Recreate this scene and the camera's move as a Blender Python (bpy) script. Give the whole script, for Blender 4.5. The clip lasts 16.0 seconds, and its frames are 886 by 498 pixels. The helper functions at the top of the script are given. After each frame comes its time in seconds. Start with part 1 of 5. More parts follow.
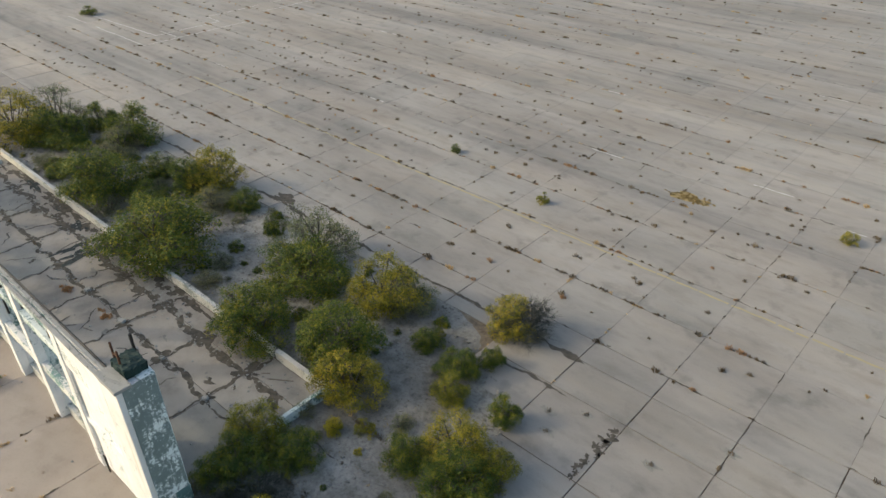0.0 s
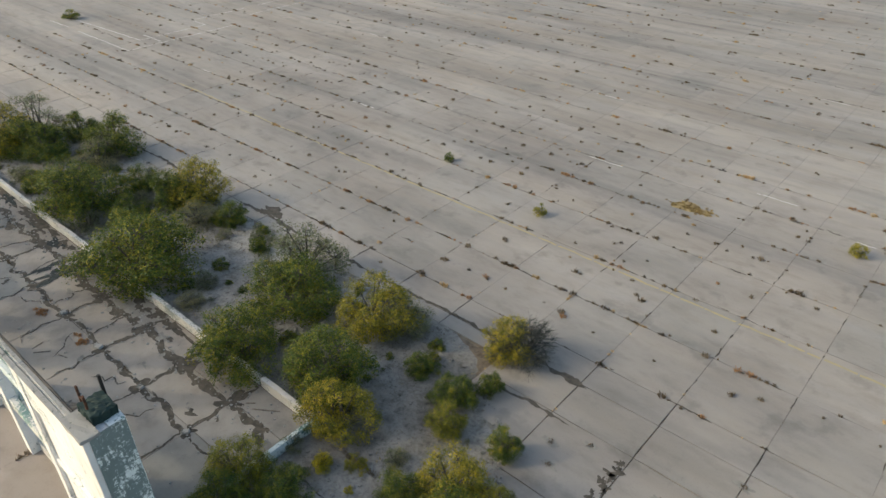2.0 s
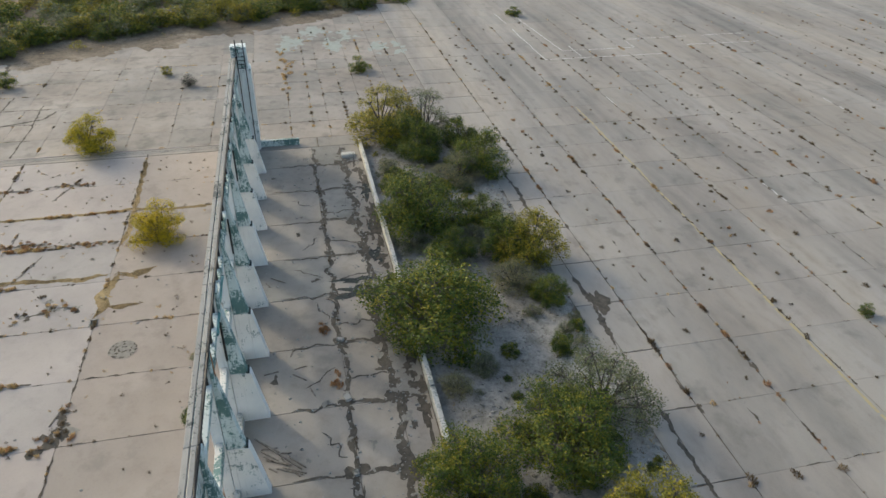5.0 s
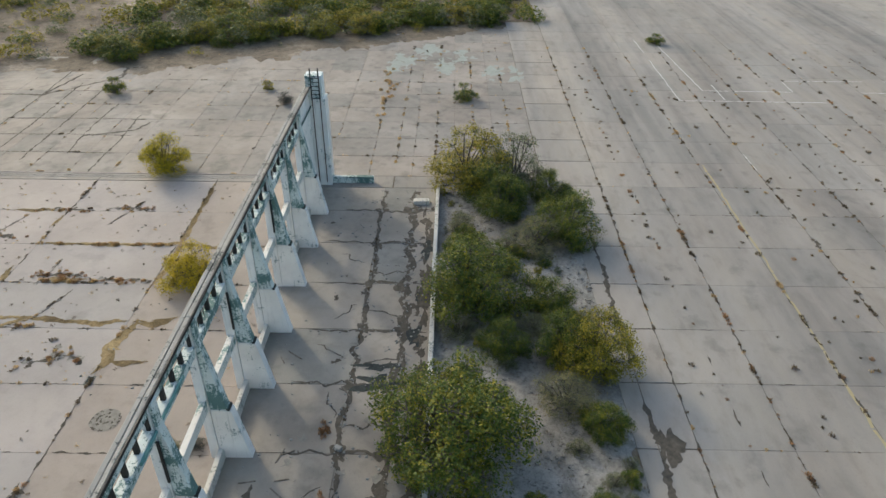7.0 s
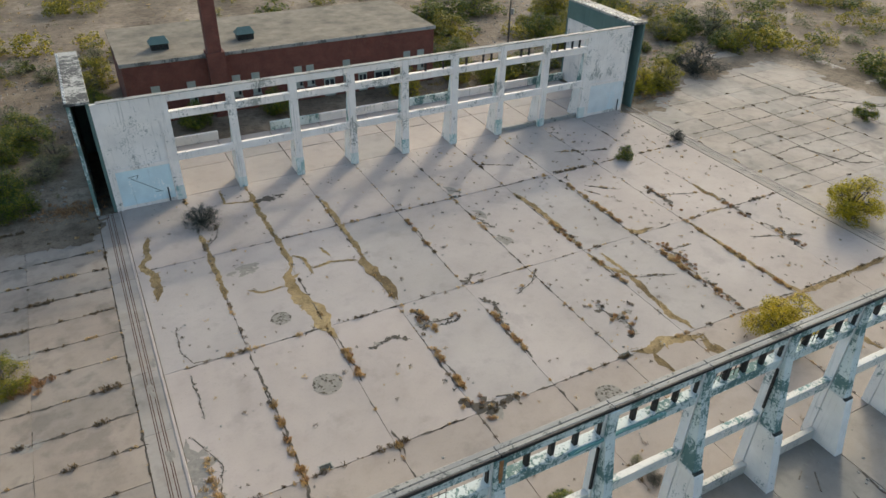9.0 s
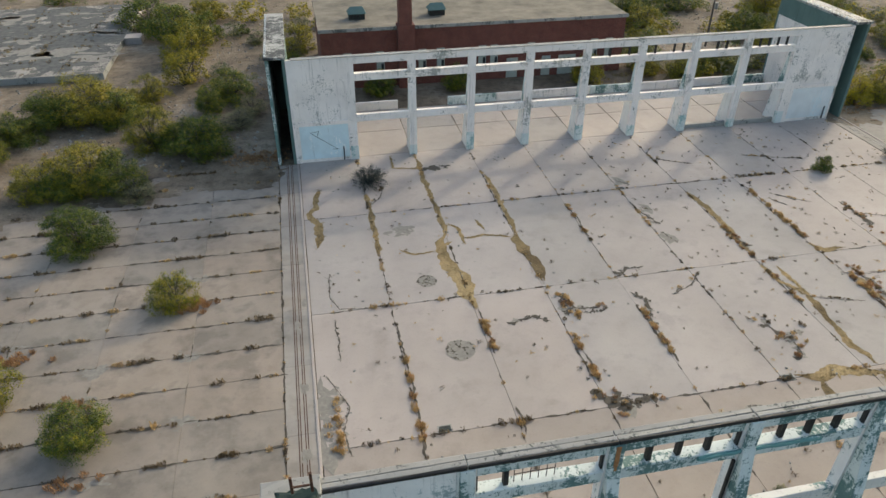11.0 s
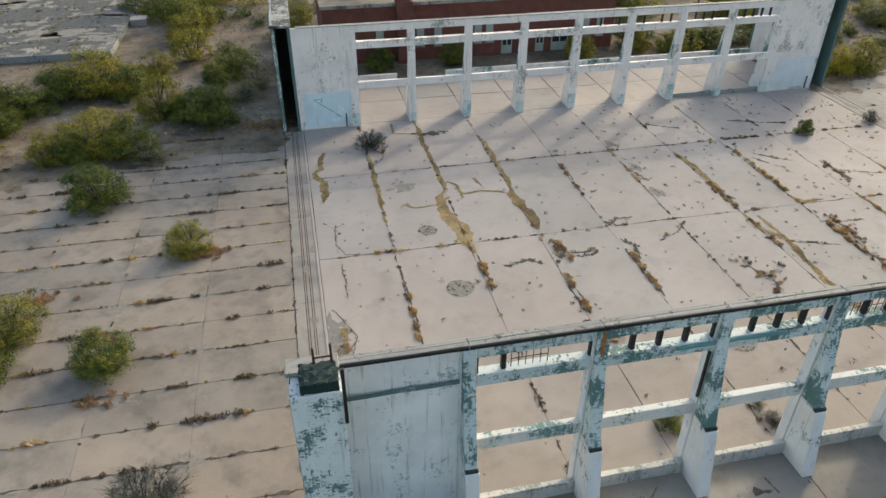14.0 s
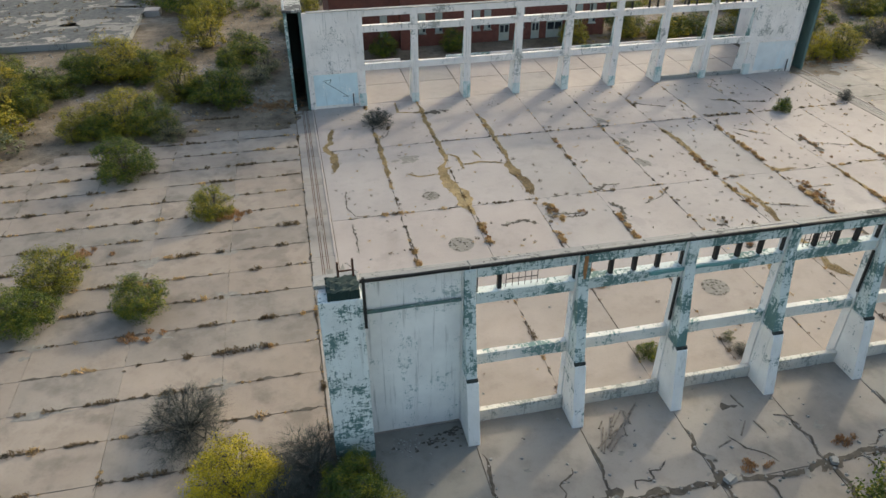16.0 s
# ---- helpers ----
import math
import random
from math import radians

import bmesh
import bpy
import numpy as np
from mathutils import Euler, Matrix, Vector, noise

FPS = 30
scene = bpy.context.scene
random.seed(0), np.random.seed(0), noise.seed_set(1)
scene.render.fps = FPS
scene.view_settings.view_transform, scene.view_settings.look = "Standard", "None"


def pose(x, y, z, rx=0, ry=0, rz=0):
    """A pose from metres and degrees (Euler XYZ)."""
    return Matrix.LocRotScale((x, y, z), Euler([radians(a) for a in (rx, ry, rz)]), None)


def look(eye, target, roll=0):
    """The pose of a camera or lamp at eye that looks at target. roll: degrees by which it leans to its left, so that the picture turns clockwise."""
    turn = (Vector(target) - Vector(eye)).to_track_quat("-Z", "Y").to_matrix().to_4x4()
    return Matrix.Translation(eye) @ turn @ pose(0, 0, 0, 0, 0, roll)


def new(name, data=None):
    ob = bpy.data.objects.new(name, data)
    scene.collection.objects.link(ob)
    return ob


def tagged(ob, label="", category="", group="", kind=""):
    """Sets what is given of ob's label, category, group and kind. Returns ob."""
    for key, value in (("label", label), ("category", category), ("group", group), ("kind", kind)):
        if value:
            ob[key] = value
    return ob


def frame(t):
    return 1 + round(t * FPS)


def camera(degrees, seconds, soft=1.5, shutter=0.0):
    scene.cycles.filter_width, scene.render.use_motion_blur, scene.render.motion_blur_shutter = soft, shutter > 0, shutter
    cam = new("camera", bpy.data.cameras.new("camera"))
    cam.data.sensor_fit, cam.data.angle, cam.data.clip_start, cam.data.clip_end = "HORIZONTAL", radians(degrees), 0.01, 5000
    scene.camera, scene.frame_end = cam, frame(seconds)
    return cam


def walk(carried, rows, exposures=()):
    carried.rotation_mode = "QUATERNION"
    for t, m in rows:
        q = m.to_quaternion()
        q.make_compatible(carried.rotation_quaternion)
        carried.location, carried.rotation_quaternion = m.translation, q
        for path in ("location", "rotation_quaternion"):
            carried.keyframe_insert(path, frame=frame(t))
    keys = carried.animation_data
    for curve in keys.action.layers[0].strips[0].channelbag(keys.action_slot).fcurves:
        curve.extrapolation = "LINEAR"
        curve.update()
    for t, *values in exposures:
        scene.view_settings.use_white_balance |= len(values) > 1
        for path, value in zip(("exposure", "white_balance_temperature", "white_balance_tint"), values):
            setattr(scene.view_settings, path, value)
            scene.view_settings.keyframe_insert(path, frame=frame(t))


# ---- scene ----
cam = camera(65.1, 16.0)
PATH = [
    (0, (-29.531, 10.005, 34.84), (-28.405, 8.757, 33.757), -0.2),
    (0.5, (-29.37, 9.969, 34.845), (-28.263, 8.705, 33.761), -0.3),
    (1, (-29.166, 9.695, 34.816), (-28.058, 8.435, 33.727), -0.3),
    (1.5, (-28.472, 8.942, 34.745), (-27.363, 7.681, 33.657), -0.3),
    (2, (-27.449, 7.792, 34.665), (-26.339, 6.532, 33.58), -0.3),
    (2.5, (-26.182, 6.321, 34.59), (-25.071, 5.06, 33.505), -0.3),
    (3, (-24.679, 4.654, 34.509), (-23.567, 3.393, 33.426), -0.2),
    (3.5, (-22.883, 2.81, 34.383), (-21.773, 1.544, 33.304), -0.1),
    (4, (-20.617, 0.847, 34.2), (-19.346, -0.262, 33.125), 0.2),
    (4.5, (-18.473, -1.259, 34.066), (-16.925, -1.932, 32.992), 1.0),
    (4.7, (-17.543, -2.135, 34.059), (-15.935, -2.643, 32.983), 1.2),
    (6.8, (-6.299, -11.376, 34.454), (-4.619, -11.485, 33.375), 0.7),
    (7, (-5.232, -12.035, 34.464), (-3.548, -12.019, 33.385), 0.5),
    (7.5, (-2.843, -13.144, 34.457), (-1.199, -12.769, 33.382), 0.8),
    (8, (-1.149, -13.732, 34.386), (0.372, -13.007, 33.308), 1.2),
    (8.5, (-0.154, -13.998, 34.245), (1.063, -12.841, 33.158), 1.6),
    (9, (0.591, -14.18, 34.136), (1.381, -12.707, 33.038), 1.3),
    (9.5, (1.155, -14.418, 34.03), (1.592, -12.806, 32.93), 0.8),
    (9.7, (1.302, -14.465, 33.967), (1.672, -12.836, 32.868), 0.7),
    (12, (1.612, -14.92, 30.855), (1.95, -13.292, 29.744), 0.2),
    (12.5, (1.593, -15.032, 30.681), (1.934, -13.398, 29.578), -0.1),
    (13, (1.299, -15.868, 30.58), (1.646, -14.235, 29.478), 0.1),
    (13.5, (0.856, -17.404, 30.513), (1.206, -15.773, 29.409), 0.2),
    (14, (0.32, -19.43, 30.467), (0.673, -17.801, 29.361), 0.1),
    (14.5, (-0.267, -21.748, 30.452), (0.086, -20.124, 29.338), 0.1),
    (15, (-0.72, -23.476, 30.447), (-0.367, -21.854, 29.332), 0.0),
    (15.5, (-1.009, -24.587, 30.426), (-0.656, -22.958, 29.321), -0.0),
    (16, (-1.149, -25.152, 30.453), (-0.795, -23.523, 29.348), -0.1),
]
walk(cam, [(t, look(eye, target, roll)) for t, eye, target, roll in PATH],
     exposures=((0, 0.97, 6950, 6), (3.5, 0.98, 6900, 6), (4.5, 0.93, 6700, 5), (8, 0.93, 6650, 5), (9, 0.98, 6850, 6), (12, 1.05, 6950, 6), (16, 1.10, 6950, 6)))

# ---- light ----
SUN_AZ, SUN_EL = radians(41.0), radians(26.0)   # azimuth from +x towards +y
w = bpy.data.worlds.new("sky")
scene.world = w
w.use_nodes = True
wn = w.node_tree.nodes
sky = wn.new("ShaderNodeTexSky")
sky.sky_type = "NISHITA"
sky.sun_disc = False
sky.sun_elevation = SUN_EL
sky.sun_rotation = math.pi / 2 - SUN_AZ
sky.dust_density = 3.0
wn["Background"].inputs[1].default_value = 0.147
w.node_tree.links.new(sky.outputs[0], wn["Background"].inputs[0])
sun = new("sun", bpy.data.lights.new("sun", "SUN"))
sun.data.energy = 0.75
sun.data.angle = radians(2.0)
sun.data.color = (1.0, 0.91, 0.76)
sun_dir = Vector((math.cos(SUN_AZ) * math.cos(SUN_EL), math.sin(SUN_AZ) * math.cos(SUN_EL), math.sin(SUN_EL)))
sun.matrix_world = look(sun_dir * 100, (0, 0, 0))

# ---- materials ----
def ramp_node(nt, fac, stops):
    r = nt.nodes.new("ShaderNodeValToRGB")
    el = r.color_ramp.elements
    while len(el) < len(stops):
        el.new(0.5)
    for e, (p, c) in zip(el, stops):
        e.position = p
        e.color = (*c, 1) if len(c) == 3 else c
    nt.links.new(fac, r.inputs[0])
    return r.outputs[0]


def noise_node(nt, scale, detail=6, rough=0.55, stretch=(1, 1, 1), local=False):
    geo = nt.nodes.new("ShaderNodeTexCoord") if local else nt.nodes.new("ShaderNodeNewGeometry")
    mp = nt.nodes.new("ShaderNodeMapping")
    mp.inputs["Scale"].default_value = stretch
    nt.links.new(geo.outputs["Object"] if local else geo.outputs["Position"], mp.inputs[0])
    n = nt.nodes.new("ShaderNodeTexNoise")
    n.inputs["Scale"].default_value = scale
    n.inputs["Detail"].default_value = detail
    n.inputs["Roughness"].default_value = rough
    nt.links.new(mp.outputs[0], n.inputs["Vector"])
    return n.outputs["Fac"]


def mix_node(nt, fac, a, b, blend="MIX"):
    m = nt.nodes.new("ShaderNodeMix")
    m.data_type = "RGBA"
    m.blend_type = blend
    for sock, v in ((m.inputs[0], fac), (m.inputs[6], a), (m.inputs[7], b)):
        if hasattr(v, "is_output"):
            nt.links.new(v, sock)
        else:
            sock.default_value = v if isinstance(v, float) else (*v, 1)
    return m.outputs[2]


def base_mat(name, rough=0.85):
    m = bpy.data.materials.new(name)
    m.use_nodes = True
    nt = m.node_tree
    b = nt.nodes["Principled BSDF"]
    b.inputs["Roughness"].default_value = rough
    b.inputs["Specular IOR Level"].default_value = 0.3
    return m, nt, b


def bump_to(nt, b, height, strength=0.3, dist=0.05):
    bp = nt.nodes.new("ShaderNodeBump")
    bp.inputs["Strength"].default_value = strength
    bp.inputs["Distance"].default_value = dist
    nt.links.new(height, bp.inputs["Height"])
    nt.links.new(bp.outputs[0], b.inputs["Normal"])


def random_value(nt, island=False):
    if island:
        return nt.nodes.new("ShaderNodeNewGeometry").outputs["Random Per Island"]
    return nt.nodes.new("ShaderNodeObjectInfo").outputs["Random"]


def concrete_ground(name, base, island, streak=(1, 1, 1), lanes=0.0, vary=0.75, stains=0.5, edge=0.33, soft=1.0):
    m, nt, b = base_mat(name, 0.8)
    big = noise_node(nt, 0.09, 5, 0.6, streak)
    mid = noise_node(nt, 0.7, 8, 0.65, streak)
    fine = noise_node(nt, 7.0, 8, 0.75)
    stain = noise_node(nt, 0.33, 6, 0.6)
    d, l = tuple(c * (1 - 0.20 * soft) for c in base), tuple(c * (1 + 0.14 * soft) for c in base)
    col = ramp_node(nt, big, [(0.36, d), (0.62, l)])
    warm = ramp_node(nt, mid, [(0.3, (0.66, 0.64, 0.62)), (0.5, (0.97, 0.97, 0.97)), (0.75, (1.08, 1.06, 1.02))])
    col = mix_node(nt, 0.55 * soft, col, warm, "MULTIPLY")
    blot = ramp_node(nt, stain, [(edge, (0.62, 0.63, 0.63)), (edge + 0.1, (1, 1, 1)), (0.66, (1.0, 0.985, 0.96)), (0.75, (0.9, 0.86, 0.80))])
    col = mix_node(nt, stains, col, blot, "MULTIPLY")
    spots = ramp_node(nt, fine, [(0.3, (0.6, 0.58, 0.56)), (0.43, (1, 1, 1)), (0.7, (1.06, 1.06, 1.05))])
    col = mix_node(nt, 0.5, col, spots, "MULTIPLY")
    tone = ramp_node(nt, random_value(nt, island), [(0.0, (0.80, 0.83, 0.84)), (0.35, (0.97, 0.97, 0.97)), (0.65, (1.03, 0.99, 0.96)), (1.0, (1.09, 1.05, 1.01))])
    col = mix_node(nt, vary, col, tone, "MULTIPLY")
    if lanes:
        lane = noise_node(nt, 1.0, 3, 0.7, (0.004, 0.14, 1))
        lc = ramp_node(nt, lane, [(0.32, (0.66, 0.67, 0.69)), (0.45, (0.95, 0.95, 0.96)), (0.6, (1.04, 1.01, 0.97)), (0.7, (0.86, 0.82, 0.78))])
        col = mix_node(nt, lanes, col, lc, "MULTIPLY")
    nt.links.new(col, b.inputs["Base Color"])
    bump_to(nt, b, fine, 0.25, 0.02)
    return m


def painted_concrete(name, paint, under, wear, rust=0.0, grime=0.42):
    """Old paint over concrete: flakes off in patches, with run-off streaks down the face."""
    m, nt, b = base_mat(name, 0.75)
    flake = noise_node(nt, 8.0, 12, 0.75, (0.5, 0.5, 1.25))
    big = noise_node(nt, 0.5, 4, 0.6)
    runs = noise_node(nt, 4.0, 8, 0.65, (1, 1, 0.05))
    ad = nt.nodes.new("ShaderNodeMath")
    ad.operation = "MULTIPLY_ADD"
    ad.inputs[1].default_value = 0.55
    nt.links.new(big, ad.inputs[0])
    drip = noise_node(nt, 3.6, 12, 0.78, (1.5, 1.5, 0.4))
    half = nt.nodes.new("ShaderNodeMix")
    half.inputs[0].default_value = 0.5
    nt.links.new(flake, half.inputs[2])
    nt.links.new(drip, half.inputs[3])
    nt.links.new(half.outputs[0], ad.inputs[2])
    w0 = wear + 0.27
    mask = ramp_node(nt, ad.outputs[0], [(w0 - 0.015, (1, 1, 1)), (w0 + 0.015, (0, 0, 0))])
    p = mix_node(nt, ramp_node(nt, noise_node(nt, 0.6, 6, 0.6), [(0.35, (0, 0, 0)), (0.7, (1, 1, 1))]), paint, tuple(c * 0.84 for c in paint))
    dirt = ramp_node(nt, runs, [(0.30, (0.42, 0.42, 0.40)), (0.42, (1, 1, 1))])
    p = mix_node(nt, grime, p, dirt, "MULTIPLY")
    if rust:
        rs = ramp_node(nt, noise_node(nt, 1.1, 5, 0.6, (1, 1, 0.08)), [(0.66, (1, 1, 1)), (0.76, (0.85, 0.55, 0.35))])
        p = mix_node(nt, rust, p, rs, "MULTIPLY")
    u = mix_node(nt, noise_node(nt, 5.0, 8, 0.7), under, tuple(c * 1.6 for c in under))
    nt.links.new(mix_node(nt, mask, p, u), b.inputs["Base Color"])
    bump_to(nt, b, ad.outputs[0], 0.35, 0.03)
    return m


def plain(name, c1, c2, scale=3.0, rough=0.85, bump=0.3, local=False):
    m, nt, b = base_mat(name, rough)
    n = noise_node(nt, scale, 8, 0.65, local=local)
    nt.links.new(ramp_node(nt, n, [(0.3, c1), (0.7, c2)]), b.inputs["Base Color"])
    bump_to(nt, b, n, bump, 0.04)
    return m


def foliage(name, dark, light, tip):
    m, nt, b = base_mat(name, 0.6)
    spread = nt.nodes.new("ShaderNodeMath")
    spread.operation = "MULTIPLY_ADD"
    spread.inputs[1].default_value = 0.25
    nt.links.new(random_value(nt, True), spread.inputs[0])
    clump = nt.nodes.new("ShaderNodeMapRange")
    clump.inputs[1].default_value, clump.inputs[2].default_value = 0.3, 0.7
    clump.inputs[3].default_value, clump.inputs[4].default_value = 0.0, 0.8
    nt.links.new(noise_node(nt, 1.9, 3, 0.6), clump.inputs[0])
    nt.links.new(clump.outputs[0], spread.inputs[2])
    col = ramp_node(nt, spread.outputs[0], [(0.1, dark), (0.5, light), (0.95, tip)])
    tone = ramp_node(nt, random_value(nt), [(0.0, (0.82, 0.88, 0.8)), (1.0, (1.2, 1.12, 1.0))])
    col = mix_node(nt, 1.0, col, tone, "MULTIPLY")
    nt.links.new(col, b.inputs["Base Color"])
    tr = nt.nodes.new("ShaderNodeBsdfTranslucent")
    nt.links.new(col, tr.inputs["Color"])
    mx = nt.nodes.new("ShaderNodeMixShader")
    mx.inputs[0].default_value = 0.25
    nt.links.new(b.outputs[0], mx.inputs[1])
    nt.links.new(tr.outputs[0], mx.inputs[2])
    nt.links.new(mx.outputs[0], nt.nodes["Material Output"].inputs["Surface"])
    return m


M_APRON = concrete_ground("apron_concrete", (0.292, 0.273, 0.244), True, (0.25, 1.0, 1), 0.9, vary=0.4)
M_SLAB = concrete_ground("slab_concrete", (0.280, 0.262, 0.235), False, (0.4, 1.0, 1), 0.8, vary=0.4)
M_EAST = concrete_ground("east_apron_concrete", (0.262, 0.240, 0.213), True, stains=0.7, edge=0.36)
M_EASTP = concrete_ground("east_slab_concrete", (0.262, 0.240, 0.213), False, stains=0.7, edge=0.36)
M_FLOOR = concrete_ground("hangar_floor_concrete", (0.340, 0.311, 0.288), False, stains=0.35, soft=0.5)
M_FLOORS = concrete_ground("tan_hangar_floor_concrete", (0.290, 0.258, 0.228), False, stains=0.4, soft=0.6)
M_WEST = concrete_ground("west_apron_concrete", (0.262, 0.228, 0.190), False, vary=0.8, stains=0.65, edge=0.38)
M_WESTJ = concrete_ground("west_apron_concrete_joined", (0.262, 0.228, 0.190), True, vary=0.8, stains=0.65, edge=0.38)
M_POCKET = painted_concrete("stained_roof_slab", (0.36, 0.36, 0.33), (0.04, 0.042, 0.04), 0.5)
M_ANNEX = concrete_ground("annex_floor_concrete", (0.265, 0.247, 0.218), False, vary=1.0)
def soil_mat(name, low, high, pale):
    """Bare ground: broad tone, paler wash-outs, and fine gravel and twigs."""
    m, nt, b = base_mat(name, 0.95)
    col = ramp_node(nt, noise_node(nt, 0.12, 6, 0.6), [(0.35, low), (0.55, high), (0.72, pale)])
    mid = ramp_node(nt, noise_node(nt, 0.9, 8, 0.7), [(0.36, (0.55, 0.54, 0.5)), (0.52, (1, 1, 1)), (0.7, (1.18, 1.15, 1.1))])
    col = mix_node(nt, 0.8, col, mid, "MULTIPLY")
    grit = noise_node(nt, 4.5, 10, 0.8)
    col = mix_node(nt, 0.75, col, ramp_node(nt, grit, [(0.36, (0.4, 0.38, 0.34)), (0.47, (1, 1, 1)), (0.66, (1.3, 1.27, 1.2))]), "MULTIPLY")
    nt.links.new(col, b.inputs["Base Color"])
    bump_to(nt, b, grit, 0.7, 0.08)
    return m


M_SOIL = soil_mat("desert_soil", (0.10, 0.080, 0.056), (0.185, 0.150, 0.110), (0.30, 0.255, 0.20))
M_JOINT = plain("joint_soil", (0.04, 0.036, 0.03), (0.12, 0.105, 0.082), 2.0, 0.95)
M_PATCH = plain("grey_patched_concrete", (0.17, 0.16, 0.14), (0.27, 0.255, 0.22), 3.0, 0.95)
M_RUBBLE = soil_mat("pale_rubble_soil", (0.137, 0.128, 0.110), (0.255, 0.246, 0.224), (0.37, 0.36, 0.335))
M_WHITE = painted_concrete("white_painted_concrete", (0.78, 0.765, 0.72), (0.15, 0.19, 0.175), 0.405, 0.4)
M_CREAM = painted_concrete("cream_white_painted_concrete", (0.80, 0.745, 0.69), (0.24, 0.24, 0.215), 0.43, 0.45, 0.62)
M_PANEL = painted_concrete("stained_white_panel_paint", (0.84, 0.825, 0.78), (0.27, 0.32, 0.30), 0.412, 0.3, 0.75)
M_BEAM = painted_concrete("grimy_cream_beam_paint", (0.66, 0.645, 0.59), (0.11, 0.18, 0.165), 0.455, 0.4, 0.7)
M_KICK = painted_concrete("dirty_cream_wall_paint", (0.56, 0.54, 0.48), (0.20, 0.21, 0.185), 0.455, 0.4, 0.8)
M_TEAL = painted_concrete("worn_teal_painted_concrete", (0.60, 0.66, 0.63), (0.075, 0.135, 0.125), 0.495, 0.4)
M_PIER = painted_concrete("flaking_white_and_teal_paint", (0.72, 0.76, 0.73), (0.08, 0.14, 0.13), 0.455, 0.3)
M_CORE = painted_concrete("dark_green_broken_core", (0.014, 0.034, 0.030), (0.40, 0.45, 0.42), 0.37)
M_PAD = painted_concrete("weathered_pad_concrete", (0.31, 0.285, 0.245), (0.07, 0.068, 0.06), 0.515)
M_SPILL = plain("pale_mint_spill", (0.25, 0.27, 0.24), (0.31, 0.337, 0.30), 1.0)
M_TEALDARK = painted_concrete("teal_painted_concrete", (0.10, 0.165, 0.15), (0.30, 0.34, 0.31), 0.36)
M_BLUE = painted_concrete("pale_blue_painted_concrete", (0.60, 0.735, 0.765), (0.66, 0.66, 0.63), 0.38)
M_PALE = painted_concrete("pale_grey_painted_concrete", (0.66, 0.70, 0.70), (0.42, 0.5, 0.52), 0.42)
M_MINT = plain("pale_mint_paint", (0.27, 0.31, 0.28), (0.35, 0.38, 0.34), 1.0)
M_GREY = painted_concrete("bare_grey_concrete", (0.30, 0.295, 0.27), (0.07, 0.075, 0.07), 0.45)
M_PIERW = painted_concrete("teal_grey_paint_with_white_flakes", (0.19, 0.235, 0.225), (0.56, 0.60, 0.58), 0.47, 0.2)
M_BASE = painted_concrete("pale_teal_flaking_paint", (0.62, 0.67, 0.64), (0.20, 0.30, 0.285), 0.47)
M_DARK = plain("blackened_concrete_and_pit_shade", (0.012, 0.016, 0.016), (0.05, 0.06, 0.055), 3.0)
def brick_mat():
    m, nt, b = base_mat("red_brick", 0.9)
    geo = nt.nodes.new("ShaderNodeNewGeometry")
    sep = nt.nodes.new("ShaderNodeSeparateXYZ")
    nt.links.new(geo.outputs["Position"], sep.inputs[0])
    com = nt.nodes.new("ShaderNodeCombineXYZ")
    ad = nt.nodes.new("ShaderNodeMath")
    nt.links.new(sep.outputs[0], ad.inputs[0])
    nt.links.new(sep.outputs[1], ad.inputs[1])
    nt.links.new(ad.outputs[0], com.inputs[0])
    nt.links.new(sep.outputs[2], com.inputs[1])
    t = nt.nodes.new("ShaderNodeTexBrick")
    t.inputs["Scale"].default_value = 1.0
    t.inputs["Brick Width"].default_value = 0.22
    t.inputs["Row Height"].default_value = 0.075
    t.inputs["Mortar Size"].default_value = 0.008
    t.inputs["Color1"].default_value = (0.165, 0.055, 0.042, 1)
    t.inputs["Color2"].default_value = (0.12, 0.042, 0.033, 1)
    t.inputs["Mortar"].default_value = (0.17, 0.09, 0.07, 1)
    nt.links.new(com.outputs[0], t.inputs["Vector"])
    n = ramp_node(nt, noise_node(nt, 0.7, 6, 0.6), [(0.3, (0.7, 0.7, 0.7)), (0.7, (1.1, 1.08, 1.05))])
    nt.links.new(mix_node(nt, 1.0, t.outputs[0], n, "MULTIPLY"), b.inputs["Base Color"])
    return m


M_BRICK = brick_mat()
M_ROOF = plain("grey_felt_roof", (0.10, 0.092, 0.072), (0.235, 0.21, 0.165), 0.45, 0.95)
M_RUST = plain("rusty_steel", (0.03, 0.016, 0.010), (0.12, 0.055, 0.03), 6.0, 0.8)
M_STEEL = plain("dark_steel", (0.01, 0.01, 0.01), (0.035, 0.033, 0.03), 5.0, 0.6)
M_WOOD = plain("weathered_wood", (0.08, 0.065, 0.05), (0.26, 0.23, 0.19), 4.0)
M_BARK = plain("grey_bark", (0.045, 0.04, 0.034), (0.13, 0.115, 0.10), 6.0)
M_LEAF = foliage("green_leaves", (0.016, 0.041, 0.008), (0.067, 0.106, 0.015), (0.31, 0.275, 0.026))
M_LEAFY = foliage("yellow_green_leaves", (0.048, 0.066, 0.011), (0.175, 0.170, 0.020), (0.46, 0.365, 0.028))
M_LEAFA = foliage("golden_leaves", (0.12, 0.115, 0.013), (0.36, 0.30, 0.018), (0.60, 0.45, 0.02))
M_TWIG = foliage("dead_grey_twigs", (0.028, 0.034, 0.032), (0.055, 0.062, 0.058), (0.10, 0.105, 0.095))
M_LEAFG = foliage("grey_green_leaves", (0.06, 0.075, 0.045), (0.14, 0.155, 0.085), (0.25, 0.23, 0.11))
